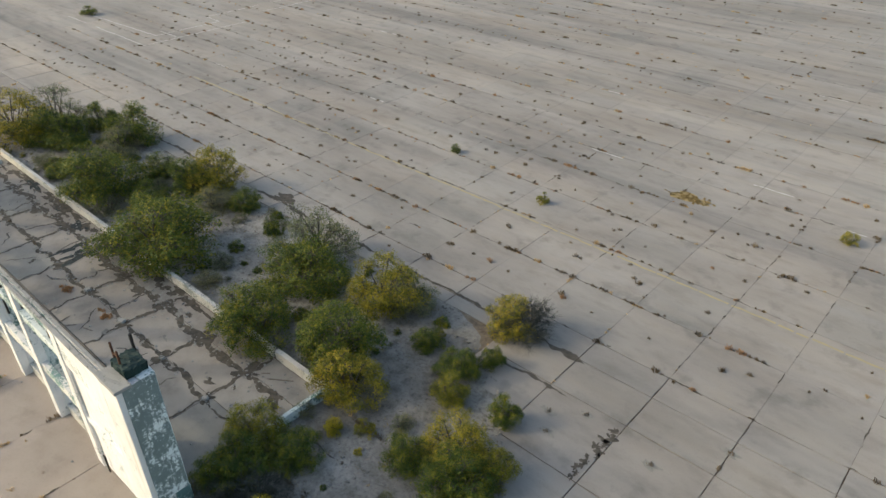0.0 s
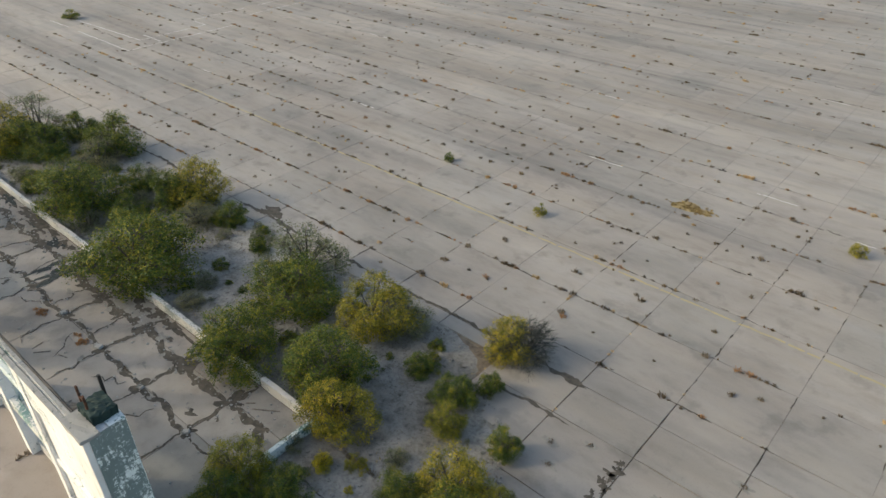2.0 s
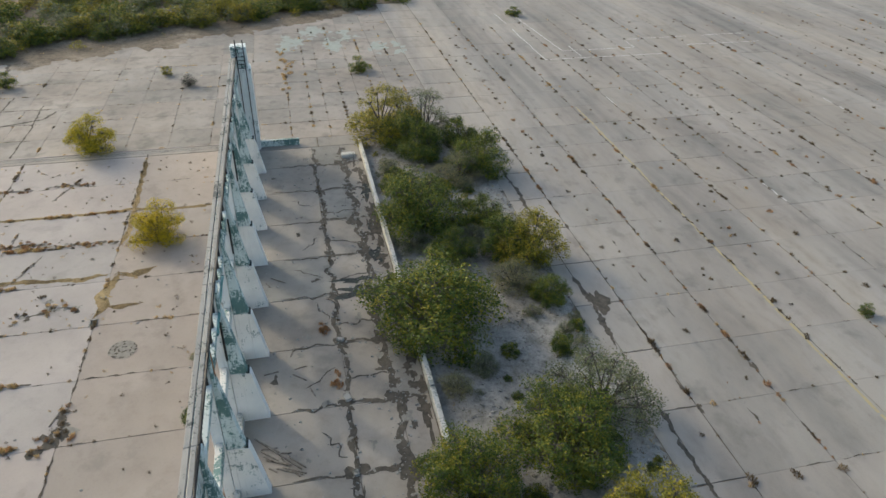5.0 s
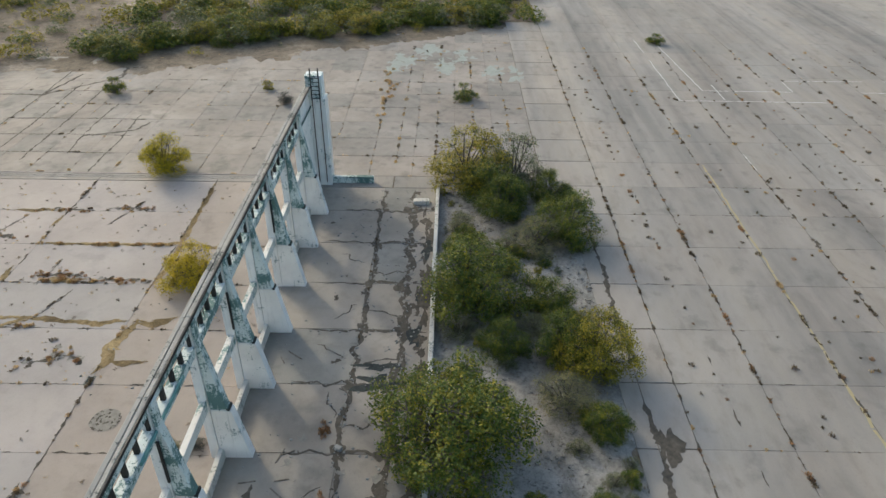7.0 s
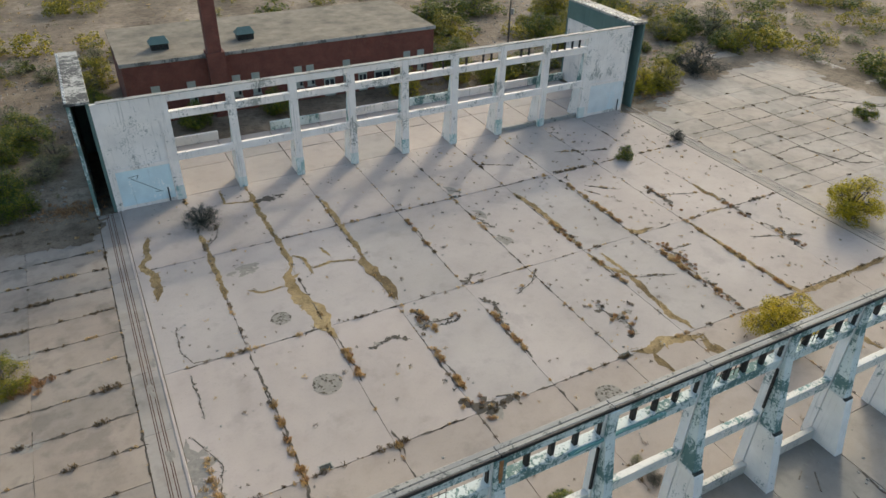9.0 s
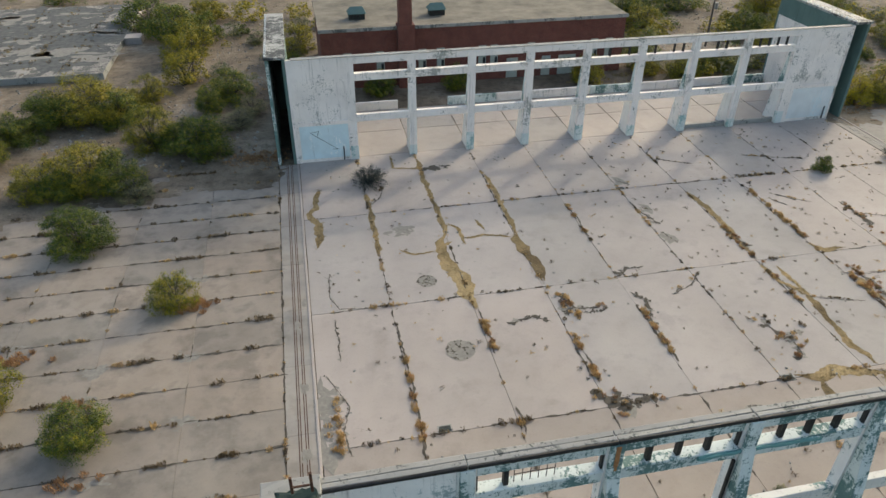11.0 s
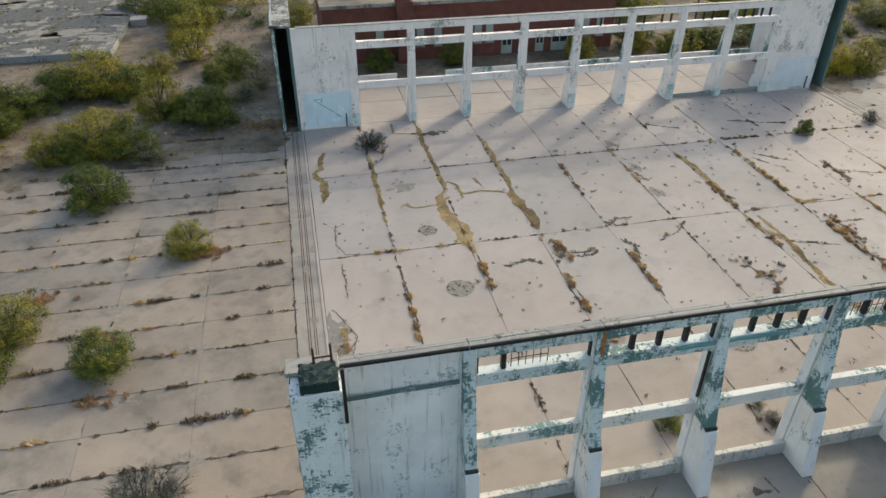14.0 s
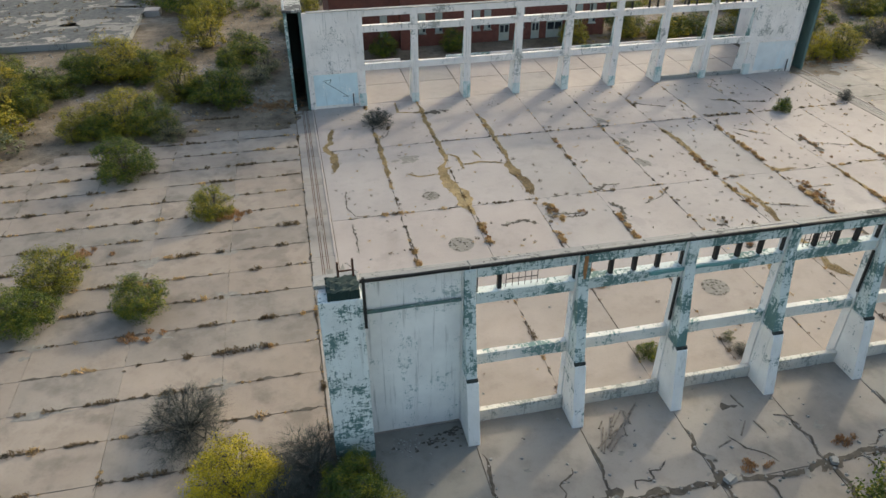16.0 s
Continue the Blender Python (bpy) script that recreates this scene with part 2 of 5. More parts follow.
M_TUFT = foliage("dry_brown_weeds", (0.065, 0.048, 0.032), (0.145, 0.102, 0.064), (0.27, 0.185, 0.105))
M_TUFTO = foliage("ochre_dry_weeds", (0.20, 0.135, 0.07), (0.42, 0.30, 0.15), (0.60, 0.46, 0.25))
M_TUFTR = foliage("rust_dry_weeds", (0.15, 0.088, 0.05), (0.29, 0.175, 0.095), (0.42, 0.275, 0.155))
M_GRASS = foliage("straw_grass", (0.21, 0.145, 0.070), (0.34, 0.24, 0.115), (0.45, 0.335, 0.175))
M_BITUMEN = plain("weathered_bitumen", (0.05, 0.055, 0.055), (0.13, 0.13, 0.12), 1.2, 0.9)
M_STREAK = plain("orange_rust_stain", (0.20, 0.09, 0.04), (0.40, 0.20, 0.08), 5.0, 0.9)
M_TURQ = painted_concrete("bright_teal_paint", (0.13, 0.29, 0.28), (0.34, 0.42, 0.40), 0.40)
M_TURF = soil_mat("dry_turf", (0.12, 0.088, 0.045), (0.27, 0.20, 0.10), (0.36, 0.28, 0.15))
M_YELLOW = plain("faded_yellow_line", (0.30, 0.265, 0.18), (0.39, 0.32, 0.16), 1.2)
M_WLINE = plain("faded_white_line", (0.42, 0.40, 0.37), (0.62, 0.60, 0.57), 1.2)
M_GLASS = plain("dark_window_glass", (0.015, 0.018, 0.02), (0.05, 0.055, 0.06), 1.0, 0.15)


# ---- building helpers ----
def box_bm(bm, x0, x1, y0, y1, z0, z1):
    v = [bm.verts.new(p) for p in ((x0, y0, z0), (x1, y0, z0), (x1, y1, z0), (x0, y1, z0), (x0, y0, z1), (x1, y0, z1), (x1, y1, z1), (x0, y1, z1))]
    for f in ((3, 2, 1, 0), (4, 5, 6, 7), (0, 1, 5, 4), (1, 2, 6, 5), (2, 3, 7, 6), (3, 0, 4, 7)):
        bm.faces.new([v[i] for i in f])
    return bm


def worn(bm, width=0.03, cuts=0, jitter=0.0, seed=1):
    """Chamfered and slightly uneven edges."""
    if cuts:
        bmesh.ops.subdivide_edges(bm, edges=[e for e in bm.edges if e.calc_length() > 0.8], cuts=cuts, use_grid_fill=True)
    bmesh.ops.bevel(bm, geom=[e for e in bm.edges if e.is_manifold and e.calc_face_angle(0) > 0.6], offset=width, segments=1, affect="EDGES")
    if jitter:
        rnd = random.Random(seed)
        for v in bm.verts:
            v.co += Vector([rnd.uniform(-jitter, jitter) for _ in range(3)])
    return bm


def mesh_of(name, bm, material):
    me = bpy.data.meshes.new(name)
    bm.to_mesh(me)
    bm.free()
    me.materials.append(material)
    return me


def part(name, bm, material, parent=None, label=""):
    ob = new(name, mesh_of(name, bm, material))
    if parent:
        ob.parent = parent
    return tagged(ob, label)


def box(name, x0, x1, y0, y1, z0, z1, material, parent=None, label="", width=0.03, cuts=0, jitter=0.0):
    return part(name, worn(box_bm(bmesh.new(), x0, x1, y0, y1, z0, z1), width, cuts, jitter, hash((x0, y0, z0)) % 999), material, parent, label)


def thing(name, at, label, category, group="", kind=""):
    ob = new(name)
    ob.location = at
    return tagged(ob, label, category, group, kind)


def soup(name, verts, faces, material, parent=None, label=""):
    me = bpy.data.meshes.new(name)
    me.from_pydata(verts, [], faces)
    me.materials.append(material)
    ob = new(name, me)
    if parent:
        ob.parent = parent
    return tagged(ob, label)

# ---- ground ----
BAY = 6.1
bm = bmesh.new()
bmesh.ops.create_grid(bm, x_segments=60, y_segments=60, size=1500)
ground = part("ground", bm, M_SOIL)
ground.location = (0, 0, -0.07)
tagged(ground, "pale brown desert soil reaching to the horizon", "ground", kind="structure")
# ---- concrete slabs ----
def slab_bm(bm, x0, x1, y0, y1, rnd, top=0.0, seg=4, jag=0.05, gap=0.03, across=None):
    """One slab with ragged edges and a chamfer into the joint."""
    ring = []
    gx = gap if across is None else across
    a, b, c, d = x0 + gx, x1 - gx, y0 + gap, y1 - gap
    for k in range(seg):
        ring.append((a + (b - a) * k / seg, c))
    for k in range(seg):
        ring.append((b, c + (d - c) * k / seg))
    for k in range(seg):
        ring.append((b - (b - a) * k / seg, d))
    for k in range(seg):
        ring.append((a, d - (d - c) * k / seg))
    z = top + rnd.uniform(-0.008, 0.008)
    up, low = [], []
    for x, y in ring:
        j = abs(rnd.gauss(0, jag)) if jag else 0
        cx, cy = (x0 + x1) / 2, (y0 + y1) / 2
        l = math.hypot(cx - x, cy - y)
        x, y = x + (cx - x) / l * j, y + (cy - y) / l * j
        up.append(bm.verts.new((x + (cx - x) / l * gx, y + (cy - y) / l * gap, z)))
        low.append(bm.verts.new((x, y, top - 0.066)))
    bm.faces.new(up)
    n = len(up)
    for i in range(n):
        bm.faces.new((low[i], low[(i + 1) % n], up[(i + 1) % n], up[i]))


def slab_field(name, label, xs, ys, material_parts, material_rest, near, skip, jag, gap=0.03, across=None):
    """Slabs between the joint lines xs and ys; those inside near are parts, the rest is joined."""
    rnd = random.Random(len(xs) * 31 + len(ys))
    owner = thing(name, (0, 0, 0), label, "pavement", kind="structure")
    rest = bmesh.new()
    many = 0
    for x0, x1 in zip(xs, xs[1:]):
        for y0, y1 in zip(ys, ys[1:]):
            cx, cy = (x0 + x1) / 2, (y0 + y1) / 2
            if skip(cx, cy):
                continue
            if near(cx, cy):
                bm = bmesh.new()
                slab_bm(bm, x0, x1, y0, y1, rnd, jag=jag, gap=gap, across=across)
                part("slab", bm, material_parts, owner)
            else:
                slab_bm(rest, x0, x1, y0, y1, rnd, seg=3, jag=jag, gap=gap, across=across)
                many += 1
    if many:
        tagged(part("far_slabs", rest, material_rest, owner), kind="stuff")
    else:
        rest.free()
    return owner


def steps(a, b, d):
    n = max(1, round((b - a) / d))
    return [a + (b - a) * i / n for i in range(n + 1)]


def ragged(x, y, f=0.15):
    return noise.noise((x * f, y * f, 7.0)) * 4


HANGAR_XS = [0.35, 6.2, 12.2, 18.1, 24.2, 30.3, 36.4, 42.4, 48.5, 54.7, 61.4]
ANNEX_XS = (6.2, 12.3, 18.1, 24.5, 30.7, 36.8, 43.0, 49.4, 55.5)
HANGAR_YS = [2.0, 13.1, 25.9, 39.5, 51.4]
APRON_XS = [25.3 + 6.03 * i for i in range(-26, 36)]
APRON_YS = [-28.2 + 6.1 * i for i in range(-40, 1)]
WEST_XS = [-1.75 - 6.1 * i for i in range(14, -1, -1)]
WEST_YS = [1.75 + 3.05 * i for i in range(-4, 17)]
EAST_XS = [63.3 + 5.1 * i for i in range(14)]
EAST_YS = [-22.1 + 4.75 * i for i in range(21)]
never = lambda x, y: False
always = lambda x, y: True


def east_open(x, y):
    """Past the ragged edge of the east apron the open desert begins."""
    edge = 101 + 0.0 * y if y > 30 else 104 + (30 - y) * 0.46
    return x + ragged(x, y) > edge or y + ragged(x, y) > 51 + min(9, (x - 64) * 0.6)


slab_field("hangar_floor", "pale cracked concrete hangar floor with weeds in its joints", HANGAR_XS, HANGAR_YS[1:], M_FLOOR, M_FLOOR, always, never, 0.012, 0.005)
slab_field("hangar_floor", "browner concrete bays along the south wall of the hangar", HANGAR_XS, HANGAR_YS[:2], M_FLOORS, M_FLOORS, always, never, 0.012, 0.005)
slab_field("annex_floor", "broken concrete floor of a vanished side building", (0.4, *ANNEX_XS, 60.5), [-10.6, -8.5, -5.2, 2.0], M_ANNEX, M_ANNEX, always, never, 0.02, 0.006)
slab_field("north_annex_floor", "concrete floor of a vanished annex behind the hangar", [0.4] + [6.1 * i for i in range(1, 10)] + [60.5], [51.4, 57.5, 63.6], M_FLOOR, M_FLOOR, always, never, 0.03, 0.02)
slab_field("apron", "wide cracked concrete apron with tinted lanes and weedy joints", APRON_XS, APRON_YS, M_SLAB, M_APRON, lambda x, y: -32 < x < 62 and y > -64, never, 0.010, 0.004, 0.002)
slab_field("bed_apron", "weathered concrete paving at the edge of the rubble strip", APRON_XS[:22], [-28.2, -25.6, -22.1, -16.0, -10.45], M_SLAB, M_APRON, lambda x, y: x > -32, lambda x, y: x > -1 and y > -25, 0.02, 0.014)
slab_field("bed_apron", "narrow concrete paving beside the rubble strip", APRON_XS[21:34], [-28.2, -25.6, -24.2], M_SLAB, M_APRON, always, never, 0.03, 0.016)
slab_field("west_apron", "weathered concrete apron with weeds in rows of joints", WEST_XS, WEST_YS, M_WEST, M_WESTJ, lambda x, y: x > -32, lambda x, y: y + ragged(x, y) * 0.6 > 50.5 - max(0, -x - 12) * 0.25, 0.01, 0.01, 0.001)
slab_field("east_apron", "cracked concrete apron with weedy joints", EAST_XS, EAST_YS, M_EASTP, M_EAST, lambda x, y: x < 118, east_open, 0.012, 0.004)
slab_field("east_apron", "concrete paving strip at the end of the hangar", [60.5, 63.3], [-22.1, -16, -10.6, -6.0, -1.5, 2.0], M_SLAB, M_APRON, always, never, 0.03, 0.02)
slab_field("east_apron", "plain concrete paving east of the hangar", [61.6 + 6.05 * i for i in range(12)], [-28.2, -22.1], M_SLAB, M_APRON, never, never, 0.02)

# ---- hangar walls ----
Z_MID0, Z_MID1, Z_UP0, Z_UP1, Z_TOP0, Z_TOP1 = 4.1, 4.85, 8.35, 9.1, 10.05, 10.75


def prism_bm(prof, w, y0, s):
    bm = bmesh.new()
    va = [bm.verts.new((-w, y0 + s * y, z)) for y, z in prof]
    vb = [bm.verts.new((w, y0 + s * y, z)) for y, z in prof]
    bm.faces.new(va)
    bm.faces.new(vb[::-1])
    n = len(prof)
    for i in range(n):
        bm.faces.new((va[i], vb[i], vb[(i + 1) % n], va[(i + 1) % n]))
    bmesh.ops.recalc_face_normals(bm, faces=bm.faces)
    return worn(bm, 0.03)


FOOT = [(-0.02, -0.05), (-2.0, -0.05), (-1.25, 4.0), (-0.7, 4.12), (-0.02, 4.12)]
PIER = [(-0.02, 4.1), (-1.1, 4.1), (-1.02, 4.35), (-0.2, 9.2), (-0.2, Z_TOP1 - 0.05), (-0.02, Z_TOP1 - 0.05)]


def ysort(a, b):
    return (a, b) if a < b else (b, a)


def hangar_wall(name, label, yo, s, facing):
    """One long side of the hangar. yo: outer face; s = +1 when outside is towards -y."""
    wall = thing(name, (0, 0, 0), label, "wall", kind="structure")
    ya, yb = ysort(yo, yo + s * 0.5)
    rnd = random.Random(int(yo))
    shared = {}
    for i in range(1, 10):
        for nm, bmf, mat in (("buttress_foot", lambda: prism_bm(FOOT, 0.34, yo, s), M_WHITE), ("buttress_pier", lambda: prism_bm(PIER, 0.3, yo, s), M_TEAL),
                             ("column", lambda: worn(box_bm(bmesh.new(), -0.38, 0.38, ya, yb + 0.06 if s > 0 else yb, -0.05, Z_TOP1 - 0.02), 0.03), facing)):
            if nm not in shared:
                shared[nm] = mesh_of(nm, bmf(), mat)
            ob = new(nm, shared[nm])
            ob.parent = wall
            ob.location.x = BAY * i
        if s < 0:
            box("painted_base", BAY * i - 0.395, BAY * i + 0.395, ya - 0.012, yb - 0.1, 0.0, (1.5, 1.1, 2.0, 1.3, 1.7, 1.2, 1.9, 1.0, 1.4)[i - 1], M_BASE, wall, "flaking teal paint", width=0.006)
        box("bracket", BAY * i - 0.31, BAY * i + 0.31, *ysort(yo - s * 1.18, yo - s * 0.98), 3.95, 4.2, M_DARK, wall)
    for i in range(1, 9):
        x0, x1 = BAY * i + 0.38, BAY * (i + 1) - 0.38
        box("middle_beam", x0, x1, ya + 0.05, yb - 0.05, Z_MID0, Z_MID1, M_BEAM if s > 0 else facing, wall, cuts=2, jitter=0.012)
        box("window_beam", x0, x1, ya + 0.02, yb - 0.02, Z_UP0, Z_UP1 - 0.12, M_TEAL if s > 0 else facing, wall, cuts=2, jitter=0.012)
        box("window_sill", x0, x1, ya - 0.06, yb + 0.02, Z_UP1 - 0.12, Z_UP1, M_TEAL if s > 0 else facing, wall, cuts=2, jitter=0.012)
        box("top_beam", x0, x1, ya + 0.02, yb - 0.02, Z_TOP0, Z_TOP1, M_TEAL if s > 0 else facing, wall, cuts=2, jitter=0.012)
        w = 0.1 if s > 0 else 0.07
        keep = (1, 2, 3) if s > 0 else ((), (), (), (), (2, 4), (1, 3, 4), (2, 3), (1, 2, 3, 4))[i - 1]
        for k in keep:
            if s > 0 and i == 1 and k > 1:
                continue
            xm = x0 + (x1 - x0) * ((k - 0.06) / 4 if s > 0 else k / 5)
            box("mullion", xm - w, xm + w, *ysort(yo + s * 0.1, yo + s * 0.34), Z_UP1, Z_TOP0, M_STEEL, wall)
        if s > 0:
            box("window_frame", x0, x0 + 0.09, yo + 0.1, yo + 0.3, Z_UP1, Z_TOP0, M_STEEL, wall)
            box("window_frame", x1 - 0.09, x1, yo + 0.1, yo + 0.3, Z_UP1, Z_TOP0, M_STEEL, wall)
            if i in (1, 4, 5, 7):
                k0 = 1 if i == 1 else rnd.choice((0, 1, 3))
                a = x0 + (x1 - x0) * (k0 + 0.5) / 5
                for q in range(6):
                    box("glazing_bar", a + q * 0.34, a + q * 0.34 + 0.025, yo + 0.2, yo + 0.23, Z_UP1, Z_TOP0, M_STEEL, wall, width=0.004)
                box("glazing_bar", a, a + 1.72, yo + 0.2, yo + 0.225, 9.55, 9.58, M_STEEL, wall, width=0.004)
        if s > 0 and i != 6:
            gap = 1.0 if i == 4 else 0.0
            box("kick_wall", x0 + gap, x1, yo - 0.32, yo + 0.02, -0.05, 0.85, M_KICK, wall, cuts=2, jitter=0.02)
        elif s < 0:
            box("kick_wall", x0, x1, yo - 0.02, yo + 0.3, -0.05, 0.5, M_GREY, wall, cuts=2, jitter=0.02) if i in (7, 8) else None
        if i in (2, 4, 6) and s > 0:
            box("drain_pipe", x1 - 0.14, x1 - 0.02, yo - 0.1, yo + 0.02, 5.4, Z_UP0, M_STEEL, wall)
    return wall


wall_a = hangar_wall("wall_south", "roofless concrete hangar wall with peeling white and teal paint", 2.0, 1, M_WHITE)
wall_b = hangar_wall("wall_north", "roofless concrete hangar wall with peeling cream-white paint", 51.4, -1, M_CREAM)


def end_panel(wall, x0, x1, ya, yb, inner, mat, blue):
    """Solid end bay: a slab with a raised border round an upper and a lower field."""
    box("end_panel", x0, x1, ya + 0.14, yb - 0.14, -0.05, Z_TOP1, mat, wall, "solid painted end bay with stains", cuts=3, jitter=0.008)
    f = (yb - 0.14, yb) if inner > 0 else (ya, ya + 0.14)
    for nm, a, b, c, d in (("border", x0, x0 + 0.55, -0.05, Z_TOP1), ("border", x1 - 0.12, x1, -0.05, Z_TOP1), ("border", x0 + 0.55, x1 - 0.12, 8.4, Z_TOP1), ("border", x0 + 0.55, x1 - 0.12, 4.0, 4.4)):
        box(nm, a, b, f[0], f[1], c, d, mat, wall)
    if blue:
        g = (f[0] - 0.0, f[0] + 0.02) if inner > 0 else (f[1] - 0.02, f[1])
        box("painted_field", x0 + 0.6, x1 - 0.16, g[0], g[1], 0.35, 3.95, M_BLUE if x0 < 9 else M_PALE, wall, "pale blue painted field", width=0.004)
        if x0 < 9:
            sc = [((-1.2, 3.2), (-0.3, 3.35)), ((-0.3, 3.35), (-0.5, 2.9)), ((-1.0, 3.1), (1.4, 1.3)), ((0.9, 1.3), (1.6, 1.25))]
            for (ax, az), (bx, bz) in sc:
                l = math.hypot(bx - ax, bz - az)
                ob = part("scribble", box_bm(bmesh.new(), 0, l, -0.006, 0.0, -0.03, 0.03), M_TEALDARK, wall)
                ob.matrix_local = pose((x0 + x1) / 2 + ax, g[0], az, 0, -math.degrees(math.atan2(bz - az, bx - ax)), 0)
    box("cable_conduit", x1 - 0.82, x1 - 0.7, *((f[1], f[1] + 0.08) if inner > 0 else (f[0] - 0.08, f[0])), 0.1, 1.6, M_STEEL, wall)


end_panel(wall_a, 0.6, 5.72, 2.0, 2.5, 1, M_PANEL, False)
end_panel(wall_a, 55.28, 61.0, 2.0, 2.5, 1, M_PANEL, False)
end_panel(wall_b, 0.1, 5.72, 50.9, 51.4, -1, M_CREAM, True)
end_panel(wall_b, 55.28, 61.3, 50.9, 51.4, -1, M_CREAM, True)
# top slab, ledge and split along the south wall
for i in range(10):
    x0, x1 = (0.6 if i == 0 else BAY * i + 0.01), (61.0 if i == 9 else BAY * (i + 1) - 0.01)
    box("coping", x0, x1, 1.97, 2.22, Z_TOP1 + 0.05, Z_TOP1 + 0.13, M_GREY, wall_a, cuts=2, jitter=0.015)
    # dark strip along the front top edge, in the steel colour
    box("top_strip", x0, x1, 1.85, 1.96, Z_TOP1 - 0.04, Z_TOP1 + 0.16, M_STEEL, wall_a, cuts=3, jitter=0.012)
    box("coping", x0, x1, 2.28, 2.56, Z_TOP1 - 0.02, Z_TOP1 + 0.07, M_GREY, wall_a, cuts=2, jitter=0.015)
    box("coping", x0, x1, 50.84, 51.5, Z_TOP1, Z_TOP1 + 0.07, M_GREY, wall_b, cuts=2, jitter=0.012)
box("ledge", 0.66, 5.7, 1.93, 2.02, 8.75, 8.95, M_TEALDARK, wall_a, "cracked teal ledge", cuts=4, jitter=0.02)
box("ledge", 55.3, 60.9, 1.93, 2.02, 8.75, 8.95, M_TEALDARK, wall_a, "cracked teal ledge", cuts=4, jitter=0.02)

box("broken_ledge", 16.0, 18.0, 1.84, 1.99, 8.82, 9.02, M_TURQ, wall_a, "broken bright teal ledge", cuts=4, jitter=0.04)
box("broken_ledge", 18.62, 21.8, 1.84, 1.99, 8.86, 9.04, M_TURQ, wall_a, "broken bright teal ledge", cuts=5, jitter=0.04)
box("rust_stain", 12.1, 12.3, 1.772, 1.797, 9.5, 10.68, M_STREAK, wall_a, "orange rust run down the concrete", width=0.004)
box("rust_stain", 12.16, 12.27, 1.772, 1.797, 9.25, 9.5, M_STREAK, wall_a, "orange rust run down the concrete", width=0.004)

pier = thing("door_pier", (0, 0, 0), "broken concrete door pier with peeling teal paint", "pier", kind="structure")
box("shaft", -1.4, 0.62, 0.42, 1.25, -0.05, 10.9, M_PIER, pier, cuts=3, jitter=0.02)
box("west_facing", -1.43, -1.4, 0.46, 2.2, 2.32, 10.85, M_PIERW, pier, "teal-grey paint flaking to white", width=0.006)
box("rear_shaft", -1.38, 0.6, 1.25, 2.5, -0.05, 10.8, M_WHITE, pier, cuts=2, jitter=0.015)
box("broken_core", -0.95, 0.5, 0.5, 1.72, 10.86, 11.4, M_CORE, pier, "dark teal broken concrete core", width=0.03, cuts=7, jitter=0.055)
box("painted_base", -1.45, 0.64, 0.385, 1.2, 0.0, 2.3, M_TEAL, pier, "green-teal stained base", width=0.01)
box("cap_slab", -1.55, 0.62, 1.7, 2.6, 10.8, 11.0, M_GREY, pier, cuts=2, jitter=0.02)
box("angle_post", 0.62, 0.76, 0.3, 0.44, 9.2, 12.1, M_STEEL, pier)
box("angle_post", -0.4, -0.3, 1.5, 1.6, 11.5, 12.3, M_RUST, pier)
box("angle_post", 0.3, 0.4, 1.45, 1.55, 11.5, 12.45, M_RUST, pier)
box("cross_bar", -0.4, 0.4, 1.48, 1.54, 11.8, 11.86, M_RUST, pier)
pier = thing("door_pier", (0, 0, 0), "broken concrete door pier with a rusty steel ladder", "pier", kind="structure")
box("shaft", 61.0, 62.75, 0.5, 2.5, -0.05, 9.6, M_WHITE, pier, cuts=3, jitter=0.015)
box("broken_head", 61.15, 62.6, 0.75, 2.4, 9.6, 11.9, M_PIER, pier, cuts=2, jitter=0.03)
for yy in (0.95, 1.75):
    box("ladder_rail", 60.95, 61.05, yy, yy + 0.1, 9.4, 12.7, M_STEEL, pier)
    box("steel_strip", 60.93, 61.0, yy, yy + 0.08, 0.4, 9.4, M_RUST, pier)
for k in range(6):
    box("ladder_rung", 60.97, 61.03, 0.95, 1.85, 9.6 + 0.42 * k, 9.66 + 0.42 * k, M_STEEL, pier)


def pocket(xs, y1, white_side):
    p = thing("door_pocket", (0, 0, 0), "tall concrete door pocket with a dark open slot", "door pocket", kind="structure")
    a, b = xs
    # b side and back: dark teal paint whose colour also deepens the slot's shade
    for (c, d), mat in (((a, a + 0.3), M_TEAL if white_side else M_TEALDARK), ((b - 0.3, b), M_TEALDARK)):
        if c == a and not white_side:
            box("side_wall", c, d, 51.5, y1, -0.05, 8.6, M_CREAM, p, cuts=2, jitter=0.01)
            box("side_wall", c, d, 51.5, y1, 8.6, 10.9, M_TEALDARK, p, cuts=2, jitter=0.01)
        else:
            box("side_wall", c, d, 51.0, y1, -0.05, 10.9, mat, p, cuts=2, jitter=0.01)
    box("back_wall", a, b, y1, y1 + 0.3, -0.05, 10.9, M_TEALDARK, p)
    box("roof_slab", a - 0.1, b + 0.1, 50.8, y1 + 0.3, 10.9, 11.15, M_POCKET, p, cuts=3, jitter=0.015)
    for k in range(18):
        yy = 51.2 + (y1 - 51.2) * k / 18
        box("roof_joist", a - 0.02, a + 0.16, yy, yy + 0.14, 11.15, 11.3, M_WHITE, p)
    return p


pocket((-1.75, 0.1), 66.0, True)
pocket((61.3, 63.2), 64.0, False)

